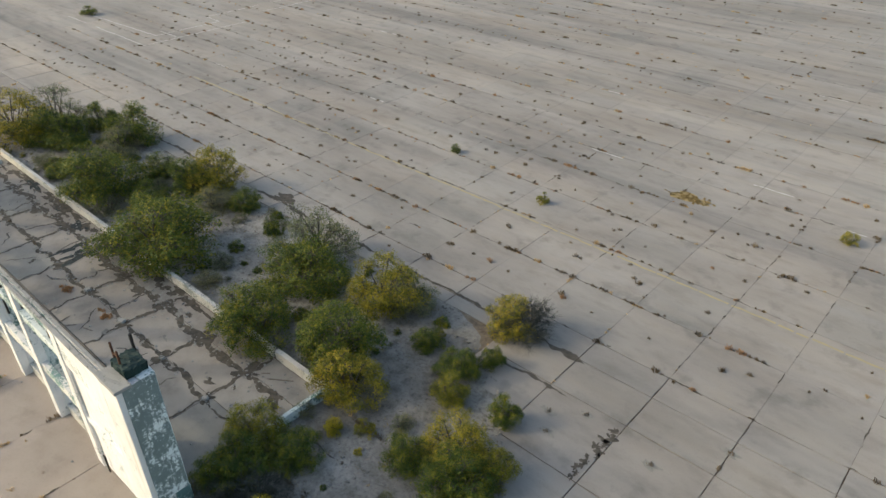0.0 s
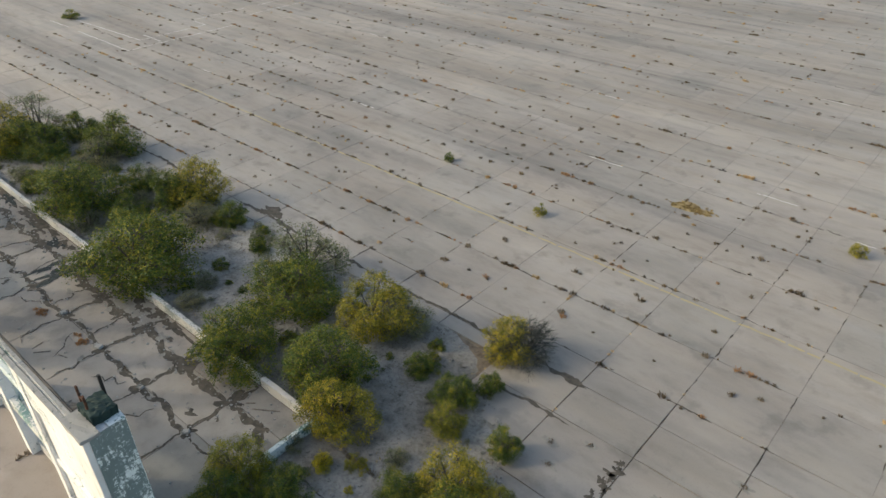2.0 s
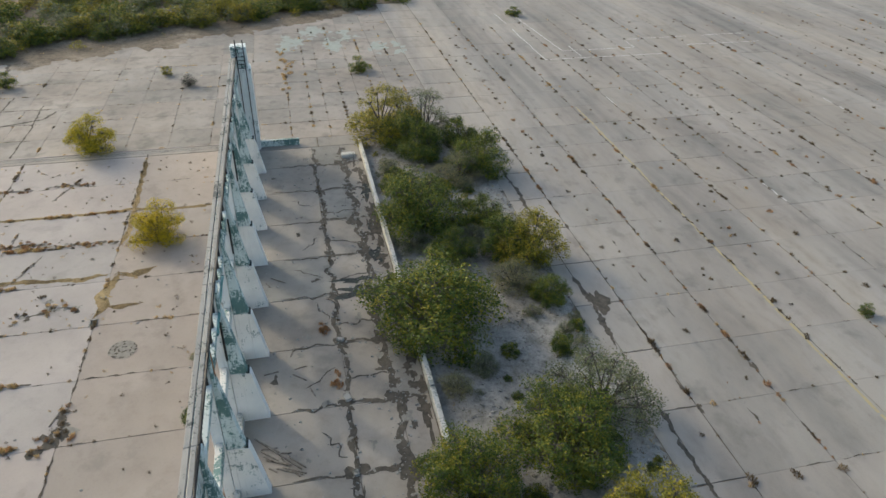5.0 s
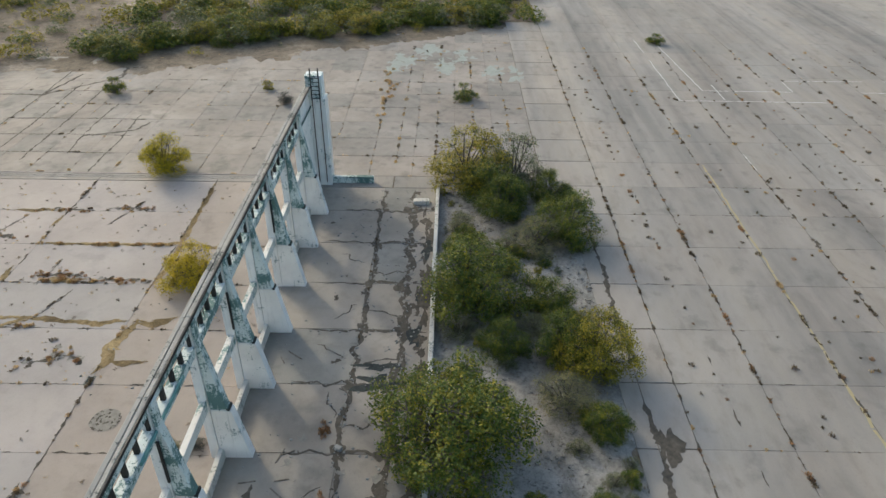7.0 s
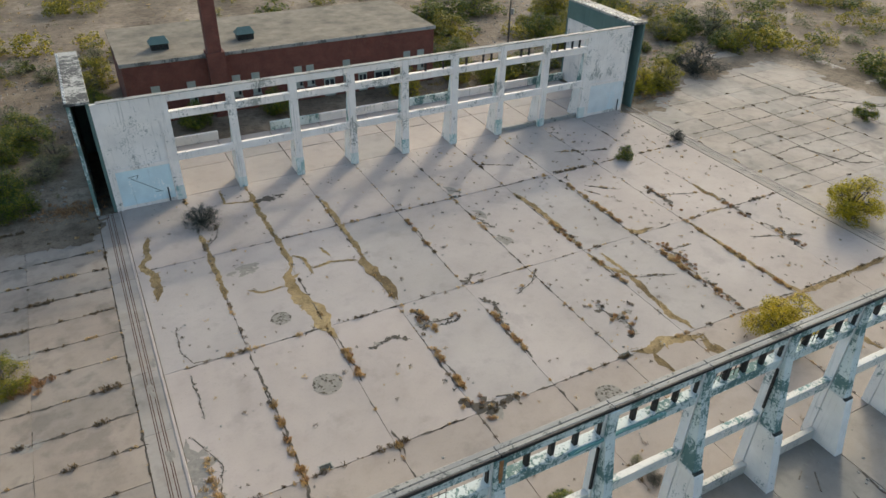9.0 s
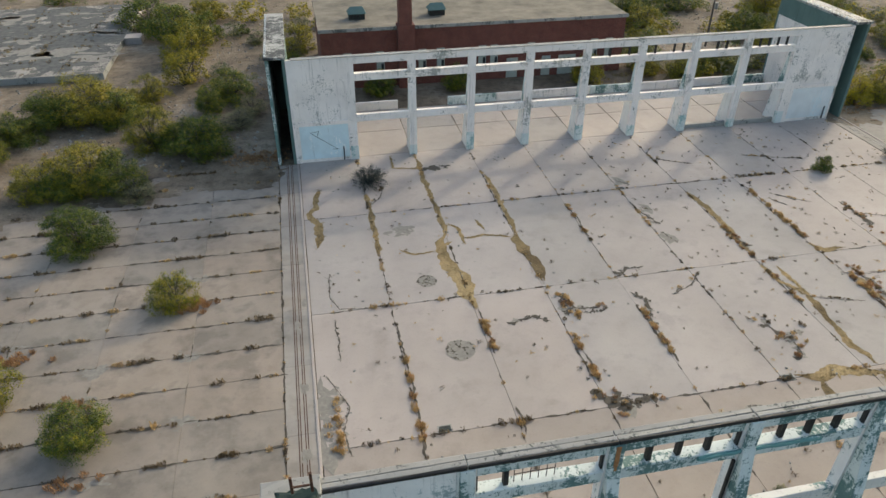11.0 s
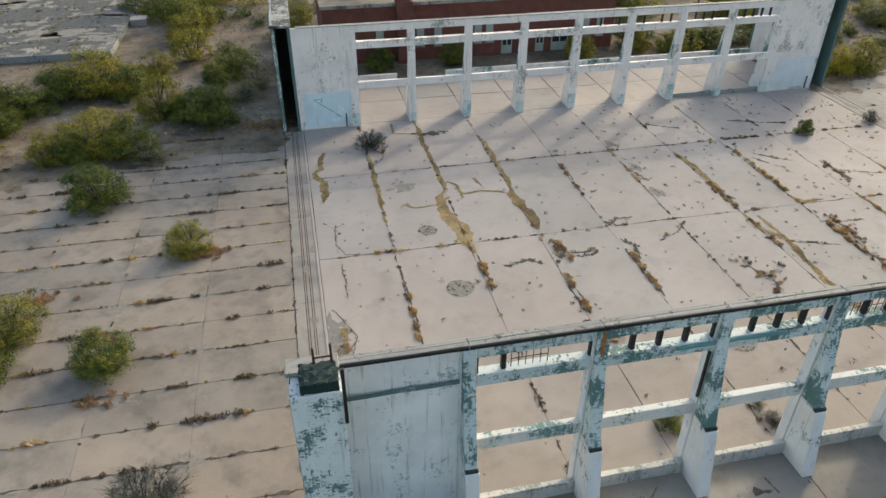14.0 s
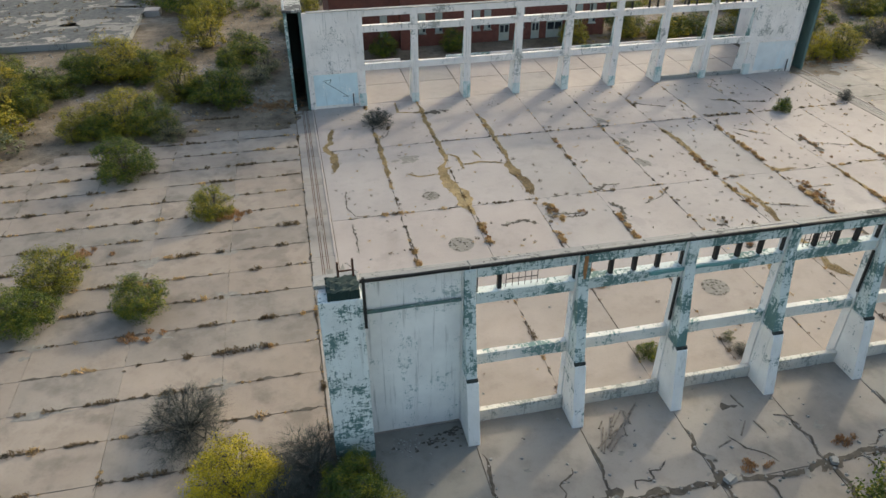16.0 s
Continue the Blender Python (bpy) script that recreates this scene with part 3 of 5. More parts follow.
# door rails in their concrete strips
for x0, x1 in ((-1.7, 0.32), (61.45, 63.25)):
    strip = thing("rail_strip", (0, 0, 0), "concrete door track with sunken rusty rails", "door track", kind="structure")
    ys = steps(2.6, 50.8, 6.1)
    for a, b in zip(ys, ys[1:]):
        box("strip_slab", x0 + 0.02, x1 - 0.02, a + 0.01, b - 0.01, -0.06, 0.012, M_SLAB, strip, width=0.02)
    w = x1 - x0
    for f in (0.36, 0.43, 0.56, 0.63):
        box("rail", x0 + w * f, x0 + w * f + 0.05, 2.6, 50.8, -0.02, 0.024, M_RUST if x0 < 0 else M_GREY, strip, width=0.006)
    box("kerb_strip", x1 - 0.22, x1 - 0.02, 2.6, 50.8, 0.005, 0.06, M_FLOOR, strip, cuts=6, jitter=0.012)

low = thing("low_wall", (0, 0, 0), "low weathered concrete wall round the vanished annex", "wall", kind="structure")
for x0, x1 in ((0.3, 5.9), (6.2, 17.9), (18, 30), (30.02, 42), (42.02, 53.5), (53.6, 60.2)):
    box("wall_run", x0, x1, -11.0, -10.65, -0.06, 0.8, M_KICK, low, cuts=4, jitter=0.025)
box("return_run", -0.05, 0.28, -11.0, -1.2, -0.06, 0.8, M_TEAL, low, cuts=4, jitter=0.02)
stub = thing("low_wall", (0, 0, 0), "short teal concrete stub wall by the pier", "wall", kind="structure")
box("stub_run", 61.5, 61.95, -3.9, 0.5, -0.06, 0.75, M_TEAL, stub, cuts=2, jitter=0.02)
nlow = thing("low_wall", (0, 0, 0), "low pale concrete wall behind the hangar", "wall", kind="structure")
for i in range(10):
    if i != 2:
        box("wall_run", BAY * i + 0.3, BAY * (i + 1) + 0.25, 63.6, 63.95, -0.06, 1.0, M_CREAM if i % 3 else M_TEAL, nlow, cuts=2, jitter=0.02)


def bed_south(x):
    if x > 0:
        return -24.7
    return -24.7 + 3.0 * min(1, -x / 7) + max(0, -x - 6) ** 1.25 * 0.62


def bed_north(x):
    return -11.02 if x > 0.2 else 0.9 + max(0, -x - 3) * -0.85


rub = bmesh.new()
NX, NY = 170, 44
grid = []
for i in range(NX + 1):
    x = -15.5 + i * 80.0 / NX
    s0, n0 = bed_south(x), bed_north(x)
    if x <= 0.2 and x > -0.5:
        n0 = 0.4
    row = []
    for j in range(NY + 1):
        v = j / NY
        wob = noise.noise((x * 0.35, j * 0.2, 2)) * 0.9
        y = s0 + (n0 - s0) * v + (wob if v < 0.5 and x < 66 else 0) * (1 - v)
        edge = min(v * 9, 1.0, (x + 15.5) * 0.6, (64.5 - x) * 0.5) if x > 0.2 else min(v * 9, (1 - v) * 9, 1.0, (x + 15.5) * 0.6)
        h = -0.09 + 0.13 * edge + 0.07 * noise.noise((x * 0.5, y * 0.5, 0)) + 0.05 * noise.noise((x * 2.1, y * 2.1, 3))
        row.append(rub.verts.new((x, y, h)))
    grid.append(row)
for i in range(NX):
    for j in range(NY):
        rub.faces.new((grid[i][j], grid[i + 1][j], grid[i + 1][j + 1], grid[i][j + 1]))
bed = part("rubble_bed", rub, M_RUBBLE)
for f in bed.data.polygons:
    f.use_smooth = True
tagged(bed, "strip of pale rubble and bare soil with shrubs", "ground", kind="structure")

# ---- brick building ----
brick = thing("brick_building", (0, 0, 0), "long red brick building with a worn flat roof", "building")
box("wall", 4.2, 44.3, 71.5, 86.8, -0.07, 7.3, M_BRICK, brick)
box("roof", 4.0, 44.5, 71.35, 87.0, 7.3, 7.5, M_ROOF, brick, "patchy grey felt roof", cuts=5, jitter=0.04)
box("roof_edge", 4.0, 44.5, 71.25, 71.34, 7.15, 7.56, M_GREY, brick, cuts=6, jitter=0.03)
ch = part("chimney", worn(box_bm(bmesh.new(), 13.7, 15.8, 70.3, 72.2, -0.07, 7.9), 0.03), M_BRICK, brick)
box("shaft", 13.9, 15.5, 70.5, 72.0, 7.9, 18.5, M_BRICK, ch)
for x in (7.4, 11.5, 16.9, 19.3, 24.8, 26.4, 31.4, 40.2, 42.3):
    wob = part("window", worn(box_bm(bmesh.new(), x - 0.5, x + 0.5, 71.42, 71.6, 1.75, 4.5), 0.02), M_MINT, brick, "pale boarded window")
    box("pane", x + 0.08, x + 0.42, 71.39, 71.43, 1.95, 2.95, M_GLASS, wob)
    box("sill", x - 0.6, x + 0.6, 71.3, 71.5, 1.6, 1.75, M_GREY, wob)
for x, w in ((28.9, 0.75), (33.6, 0.6), (36.5, 1.2)):
    wob = part("doorway", worn(box_bm(bmesh.new(), x - w, x + w, 71.4, 71.6, 0.0, 2.6), 0.02), M_MINT, brick, "pale framed doorway")
    box("pane", x - w + 0.15, x - 0.08, 71.37, 71.41, 1.2, 2.2, M_GLASS, wob)
    box("pane", x + 0.08, x + w - 0.15, 71.37, 71.41, 1.2, 2.2, M_GLASS, wob)
for x, y in ((9.2, 76), (19.6, 76)):
    v = thing("roof_vent", (x, y, 7.5), "dark sheet-metal roof ventilator on the brick building", "roof vent", "roof ventilators")
    part("base", worn(box_bm(bmesh.new(), -1.0, 1.0, -0.7, 0.7, -0.02, 0.75), 0.03), M_DARK, v)
    bm = bmesh.new()
    pts = [(-1.2, -0.9, 0.75), (1.2, -0.9, 0.75), (1.2, 0.9, 0.75), (-1.2, 0.9, 0.75), (-0.8, 0, 1.5), (0.8, 0, 1.5)]
    vs = [bm.verts.new(p) for p in pts]
    for f in ((0, 1, 5, 4), (2, 3, 4, 5), (1, 2, 5), (3, 0, 4), (3, 2, 1, 0)):
        bm.faces.new([vs[i] for i in f])
    part("hood", bm, M_TEALDARK, v)
    for k in range(4):
        part("louvre", box_bm(bmesh.new(), -0.9 + 0.45 * k, -0.6 + 0.45 * k, -0.74, -0.7, 0.15, 0.6), M_STEEL, v)

pole = thing("power_pole", (61.5, 79, -0.07), "dark wooden power pole with a crossarm and transformer", "power pole")
bm = bmesh.new()
bmesh.ops.create_cone(bm, segments=10, radius1=0.17, radius2=0.11, depth=9.5, cap_ends=True, matrix=Matrix.Translation((0, 0, 4.75)))
part("post", bm, M_BARK, pole)
part("crossarm", worn(box_bm(bmesh.new(), -1.1, 1.1, -0.07, 0.07, 8.8, 8.95), 0.01), M_WOOD, pole)
bm = bmesh.new()
bmesh.ops.create_cone(bm, segments=14, radius1=0.28, radius2=0.28, depth=0.9, cap_ends=True, matrix=Matrix.Translation((0.2, -0.35, 6.0)))
part("transformer", worn(bm, 0.03), M_GREY, pole)

pad = thing("loading_pad", (0, 0, 0), "raised cracked concrete pad amid desert shrubs", "platform", kind="structure")
for i in range(5):
    for j in range(6):
        x0, y0 = -49 + i * 5.0, 81 + j * 6
        bm = bmesh.new()
        slab_bm(bm, x0, x0 + 5.0, y0, y0 + 6, random.Random(i * 7 + j), top=0.8, jag=0.06, gap=0.03)
        part("slab", bm, M_PAD, pad)
box("base", -49, -24, 81, 117, -0.07, 0.77, M_GREY, pad)
box("step_block", -23.8, -21.4, 96, 98.4, -0.07, 0.9, M_FLOOR, pad)

# ---- shrubs ----
def shrub_meshes(seed, leaves, size, leaf_mat, lobes=13, puffs=8, needle=False):
    """A unit shrub, 1 wide and 1 high: stems fan out to lobes, each lobe is a cluster of tight leafy puffs with gaps between."""
    rnd = random.Random(seed)
    sv, sf = [], []

    def limb(p, q, r0, r1):
        d = (q - p).normalized()
        side = d.orthogonal().normalized()
        side2 = d.cross(side)
        base = len(sv)
        for c, rr in ((p, r0), (q, r1)):
            for k in range(3):
                a = k * math.tau / 3
                sv.append(tuple(c + side * math.cos(a) * rr + side2 * math.sin(a) * rr))
        for k in range(3):
            sf.append((base + k, base + (k + 1) % 3, base + 3 + (k + 1) % 3, base + 3 + k))

    def some_dir(up):
        return Vector((rnd.gauss(0, 1), rnd.gauss(0, 1), rnd.gauss(up, 0.8))).normalized()

    centres = []
    for k in range(lobes):
        a = k * 2.4 + rnd.uniform(-0.6, 0.6)
        r = 0.38 * math.sqrt((k + 0.5) / lobes) * rnd.uniform(0.8, 1.1)
        top = 1.0 - (r / 0.42) ** 2 * 0.7
        rad = rnd.uniform(0.12, 0.19)
        z = max(0.12, top * rnd.uniform(0.6, 1.0) - rad * 0.9)
        centres.append((Vector((math.cos(a) * r, math.sin(a) * r, z)), rad))
        if rnd.random() < 0.95:
            q = rnd.uniform(0.8, 1.15)
            centres.append((Vector((math.cos(a + 0.6) * r * q, math.sin(a + 0.6) * r * q, rnd.uniform(0.04, 0.3))), rad * 0.95))
    clumps = []
    for c, rad in centres:
        foot = Vector((rnd.uniform(-0.05, 0.05), rnd.uniform(-0.05, 0.05), -0.04))
        mid = foot.lerp(c, 0.5) + Vector((rnd.uniform(-0.04, 0.04), rnd.uniform(-0.04, 0.04), 0.05))
        limb(foot, mid, 0.014, 0.010)
        limb(mid, c, 0.010, 0.006)
        out = Vector((c.x, c.y, 0.12)) * 1.6
        for _ in range(puffs):
            d = (some_dir(0.45) + out).normalized()
            pc = c + d * rad * rnd.uniform(0.45, 1.05)
            pc.z = max(0.05, pc.z)
            limb(c, pc, 0.005, 0.002)
            clumps.append((pc, rad * rnd.uniform(0.34, 0.6), d))
            if needle:
                for _ in range(9):
                    limb(pc, pc + (d + some_dir(0.2) * 0.9) * rad * rnd.uniform(0.35, 0.8), 0.0022, 0.0008)
    lv, lf = [], []
    weights = [r * r for _, r, _ in clumps]
    for pc, pr, out in rnd.choices(clumps, weights, k=leaves * 2 // 3) + [(c, rad * 1.05, Vector((c.x, c.y, 0.25)).normalized()) for c, rad in rnd.choices(centres, k=leaves // 3)]:
        d = some_dir(0.2)
        if d.dot(out) < -0.25:
            d = -d
        p = pc + d * pr * (0.45 + 0.7 * rnd.random())
        p.z = max(0.02, p.z)
        n = (d + Vector((rnd.gauss(0, 0.45), rnd.gauss(0, 0.45), rnd.gauss(0.25, 0.45)))).normalized()
        u = n.orthogonal().normalized()
        u.rotate(Matrix.Rotation(rnd.uniform(0, 6.28), 3, n))
        v = n.cross(u)
        s = size * rnd.uniform(0.6, 1.35)
        w = s * (0.08 if needle else 0.55)
        if needle:
            u, s = d, s * 2.2
        b = len(lv)
        lv += [tuple(p - u * s), tuple(p + v * w + n * s * 0.15), tuple(p + u * s), tuple(p - v * w + n * s * 0.15)]
        lf.append((b, b + 1, b + 2, b + 3))
    stems = bpy.data.meshes.new("stem")
    stems.from_pydata(sv, [], sf)
    stems.materials.append(M_TWIG if needle else M_BARK)
    crown = bpy.data.meshes.new("crown")
    crown.from_pydata(lv, [], lf)
    crown.materials.append(leaf_mat)
    return stems, crown


KINDS = {
    "green": [shrub_meshes(10 + i, 19000, 0.0112, M_LEAF, 18, 10) for i in range(4)],
    "yellow": [shrub_meshes(20 + i, 16000, 0.0108, M_LEAFY, 17, 10) for i in range(4)],
    "grey": [shrub_meshes(30 + i, 9500, 0.0100, M_LEAFG, 15, 9) for i in range(3)],
    "bare": [shrub_meshes(40 + i, 6000, 0.008, M_TWIG, 22, 8, True) for i in range(2)],
    "gold": [shrub_meshes(50 + i, 18000, 0.0112, M_LEAFA, 19, 10) for i in range(2)],
}
SMALL = {
    "green": [shrub_meshes(60 + i, 6500, 0.0170, M_LEAF, 13, 7) for i in range(4)],
    "yellow": [shrub_meshes(70 + i, 5800, 0.0165, M_LEAFY, 13, 7) for i in range(3)],
    "grey": [shrub_meshes(80 + i, 3900, 0.0155, M_LEAFG, 12, 7) for i in range(3)],
}
LABELS = {
    "green": "dense dark green desert shrub",
    "yellow": "yellow-green desert shrub with fine leaves",
    "grey": "sparse grey-green desert shrub",
    "bare": "dry leafless grey shrub",
    "gold": "dense golden-yellow desert shrub",
}
shrub_rnd = random.Random(5)


def shrub(kind, x, y, wide, tall=None, where="", category="shrub"):
    far = kind in SMALL and (wide < 2.0 or y > 74 or x > 84)
    stems, crown = shrub_rnd.choice((SMALL if far else KINDS)[kind])
    ob = thing("shrub", (x, y, -0.03), LABELS[kind] + where, category, "shrubs")
    ob.rotation_euler.z = shrub_rnd.uniform(0, 6.28)
    ob.scale = (wide * shrub_rnd.uniform(0.92, 1.1), wide * shrub_rnd.uniform(0.92, 1.1), (tall or wide * 0.8) * 1.15)
    for n, me in (("stem", stems), ("crown", crown)):
        o = new(n, me)
        o.parent = ob
    return ob


BED = " in the rubble strip"
for k, x, y, wd, h in (
    ("yellow", 62.2, -14.2, 8.6, 4.6), ("grey", 62.0, -19.0, 7.4, 4.2), ("green", 58.6, -16.2, 6.0, 3.4), ("green", 55.4, -17.4, 6.0, 3.2), ("green", 50.4, -22.8, 6.6, 3.8),
    ("green", 57.8, -22.4, 4.4, 2.8), ("grey", 48.8, -20.0, 5.4, 2.6), ("green", 40.6, -14.2, 8.8, 4.8), ("green", 39.6, -20.6, 3.6, 2.2), ("green", 34.2, -16.3, 4.0, 2.2),
    ("green", 34.0, -20.8, 5.2, 3.2), ("yellow", 32.8, -22.8, 6.0, 4.0), ("green", 25.2, -12.4, 10.6, 5.2), ("grey", 29.2, -20.2, 4.4, 2.2), ("green", 26.6, -22.4, 3.6, 2.0),
    ("green", 9.3, -11.2, 6.4, 3.9), ("green", 2.3, -13.7, 7.2, 4.2), ("green", 11.6, -18.0, 7.6, 3.8), ("grey", 14.0, -21.4, 6.8, 4.4), ("yellow", 4.2, -20.4, 6.2, 3.8), ("grey", 2.6, -21.6, 4.6, 2.6),
    ("yellow", -1.0, -11.9, 5.0, 2.9), ("green", -1.6, -19.1, 2.4, 1.6), ("green", -5.4, -18.4, 3.1, 2.1), ("yellow", -6.6, -16.1, 2.8, 1.9), ("green", -6.6, -20.8, 2.0, 1.5),
    ("green", -10.6, -17.0, 2.2, 1.8), ("yellow", -10.4, -12.4, 4.8, 3.0), ("green", -12.0, -10.4, 5.2, 2.8), ("yellow", -12.9, -13.0, 2.8, 2.2), ("green", -14.2, -9.4, 3.8, 2.0), ("green", -8.2, -10.3, 3.0, 1.8),
    ("yellow", 0.3, -5.0, 4.0, 2.6), ("green", -0.9, -3.0, 4.0, 2.4), ("gold", -2.8, -8.8, 1.4, 1.0), ("yellow", -4.4, -10.2, 1.5, 0.9), ("grey", -6.0, -12.0, 1.7, 1.0),
    ("green", -2.6, -5.8, 3.4, 1.8), ("grey", 19.5, -15.0, 2.2, 1.2), ("green", 20.5, -21.2, 2.0, 1.4), ("grey", 45.2, -17.0, 3.4, 1.6), ("grey", 36.5, -13.0, 3.2, 1.4), ("grey", 18.0, -12.6, 2.4, 1.2),
):
    shrub(k, x, y, wd * 1.06, h * 1.2, BED)
for _ in range(70):
    x = shrub_rnd.uniform(-12, 61)
    wd = shrub_rnd.choice((0.5, 0.7, 0.9, 1.2, 1.6))
    shrub(shrub_rnd.choice(("green", "grey", "grey", "yellow")), x, shrub_rnd.uniform(bed_south(x) + 1.2, min(bed_north(x), -2) - 1.0), wd, wd * 0.65, BED)
for _ in range(34):
    x = shrub_rnd.uniform(29, 62)
    wd = shrub_rnd.uniform(1.2, 3.0)
    shrub(shrub_rnd.choice(("green", "grey", "grey")), x, shrub_rnd.uniform(-22.5, -12.5), wd, wd * 0.5, BED)
shrub("yellow", -5.2, -24.7, 4.6, 3.2, " in a joint of the apron")
shrub("bare", -6.3, -25.3, 5.0, 2.8, " in a joint of the apron")
for k, x, y, wd, h in (
    ("gold", 63.6, 19.3, 6.2, 4.2), ("gold", 42.4, 9.6, 5.4, 3.8), ("green", 88, 35, 3, 2.4), ("green", 87, -14, 3.6, 2.2), ("green", 115, -47, 3.4, 1.8),
    ("yellow", 90, 14, 1.8, 1.5), ("bare", 84.8, 10.4, 2.2, 1.5), ("bare", -9.6, 4.6, 5.0, 2.2), ("green", -21.4, 16.6, 5.2, 3.4), ("yellow", -20.2, 20.6, 5.0, 3.4),
    ("green", -13.5, 16.6, 4.2, 2.6), ("yellow", -9.6, 29.2, 4.6, 2.6), ("green", -18, 38.6, 6.4, 3.8), ("grey", -15, 46.8, 4.2, 2.2),
    ("green", 18.9, 4.7, 1.8, 1.2), ("grey", 24.8, 5.2, 1.1, 0.6), ("bare", 24.9, 3.8, 1.3, 0.6), ("green", 52.1, 39.1, 2.0, 1.8), ("bare", 6.8, 45.4, 3.6, 1.6), ("bare", 61.3, 40.5, 2.0, 1.2), ("gold", -6.7, -0.4, 5.4, 3.0), ("bare", -2.6, 0.2, 4.6, 2.0), ("green", -0.8, -1.6, 3.6, 2.2), ("bare", -3.8, -2.2, 4.0, 2.0),
):
    shrub(k, x, y, wd, h, " growing out of cracked concrete")
# scrub on the open ground
def open_patch(x, y):
    """Bare soil between the larger shrubs north-west of the hangar."""
    return -30 < x < -1 and 44 < y < 92


def on_scrub(x, y):
    if -4 < x < 66 and 40 < y < 67 or 2 < x < 47 and 66 < y < 90 or -47 < x < -18 and 79 < y < 119:
        return False
    if x < -1.5:
        return y + ragged(x, y) * 0.6 > 51.5 - max(0, -x - 12) * 0.25
    if x < 64:
        return y > 66
    return east_open(x, y) and y > -60


def thicket(seed, count, spots, kinds):
    """Many far shrubs joined into one mesh per look; spots gives the place and width of the next one."""
    rnd = random.Random(seed)
    heaps = {}
    made = 0
    while made < count:
        spot = spots(rnd)
        if spot is None:
            continue
        x, y, wd, h = spot
        kind = rnd.choice(kinds)
        crown = rnd.choice(SMALL[kind])[1]
        co = np.empty(len(crown.vertices) * 3)
        crown.vertices.foreach_get("co", co)
        co = co.reshape(-1, 4, 3)
        pick = np.random.default_rng(rnd.randrange(10 ** 6)).permutation(len(co))[: int(180 + wd * 90)]
        c = co[pick]
        mid = c.mean(axis=1, keepdims=True)
        c = mid + (c - mid) * 2.3
        a = rnd.uniform(0, 6.28)
        ca, sa = math.cos(a), math.sin(a)
        c = np.stack([(c[..., 0] * ca - c[..., 1] * sa) * wd + x, (c[..., 0] * sa + c[..., 1] * ca) * wd + y, c[..., 2] * h - 0.06], -1)
        heaps.setdefault(kind, []).append(c.reshape(-1, 3))
        made += 1
    for kind, cs in heaps.items():
        v = np.concatenate(cs)
        ob = soup("far_scrub", v.tolist(), np.arange(len(v)).reshape(-1, 4).tolist(), KINDS[kind][0][1].materials[0])
        tagged(ob, "far " + LABELS[kind].replace("shrub", "shrubs") + " on open ground", "shrubs", kind="stuff")


def scrub_spot(rnd):
    x, y = rnd.uniform(-85, 220), rnd.uniform(-30, 210)
    if not on_scrub(x, y) or noise.noise((x * 0.05, y * 0.05, 1)) < -0.2:
        return None
    wd = rnd.choice((0.9, 1.2, 1.6, 2.2, 3.0, 4.4, 6.0)) * rnd.uniform(0.85, 1.15)
    if wd > 1.8 and open_patch(x, y):
        return None
    return x, y, wd, wd * rnd.uniform(0.45, 0.72)


def belt_spot(rnd):
    t, d = rnd.random(), rnd.uniform(0, 30)
    x, y = 103 + 26 * t + d, 50 - 74 * t + rnd.uniform(-3, 3)
    wd = rnd.uniform(2.5, 7)
    return (x, y, wd, wd * 0.55) if noise.noise((x * 0.08, y * 0.08, 4)) > -0.25 or d < 5 else None


thicket(3, 1500, scrub_spot, ("green", "yellow", "yellow", "grey"))
thicket(4, 190, belt_spot, ("green", "green", "yellow", "grey"))


def corner_spot(rnd):
    x, y = rnd.uniform(66, 150), rnd.uniform(56, 140)
    wd = rnd.uniform(1.0, 4.5)
    return (x, y, wd, wd * 0.6) if on_scrub(x, y) else None


thicket(6, 300, corner_spot, ("green", "yellow", "grey", "grey"))
placed = 0
while placed < 110:
    x, y = shrub_rnd.uniform(-45, 105), shrub_rnd.uniform(45, 100)
    if not on_scrub(x, y) or open_patch(x, y) or noise.noise((x * 0.05, y * 0.05, 1)) < -0.12:
        continue
    wd = shrub_rnd.choice((1.4, 2.2, 3.0, 4.0, 5.2, 6.4)) * shrub_rnd.uniform(0.85, 1.15)
    shrub(shrub_rnd.choice(("green", "green", "yellow", "yellow", "grey")), x, y, wd, wd * shrub_rnd.uniform(0.5, 0.75), " on open desert ground")
    placed += 1
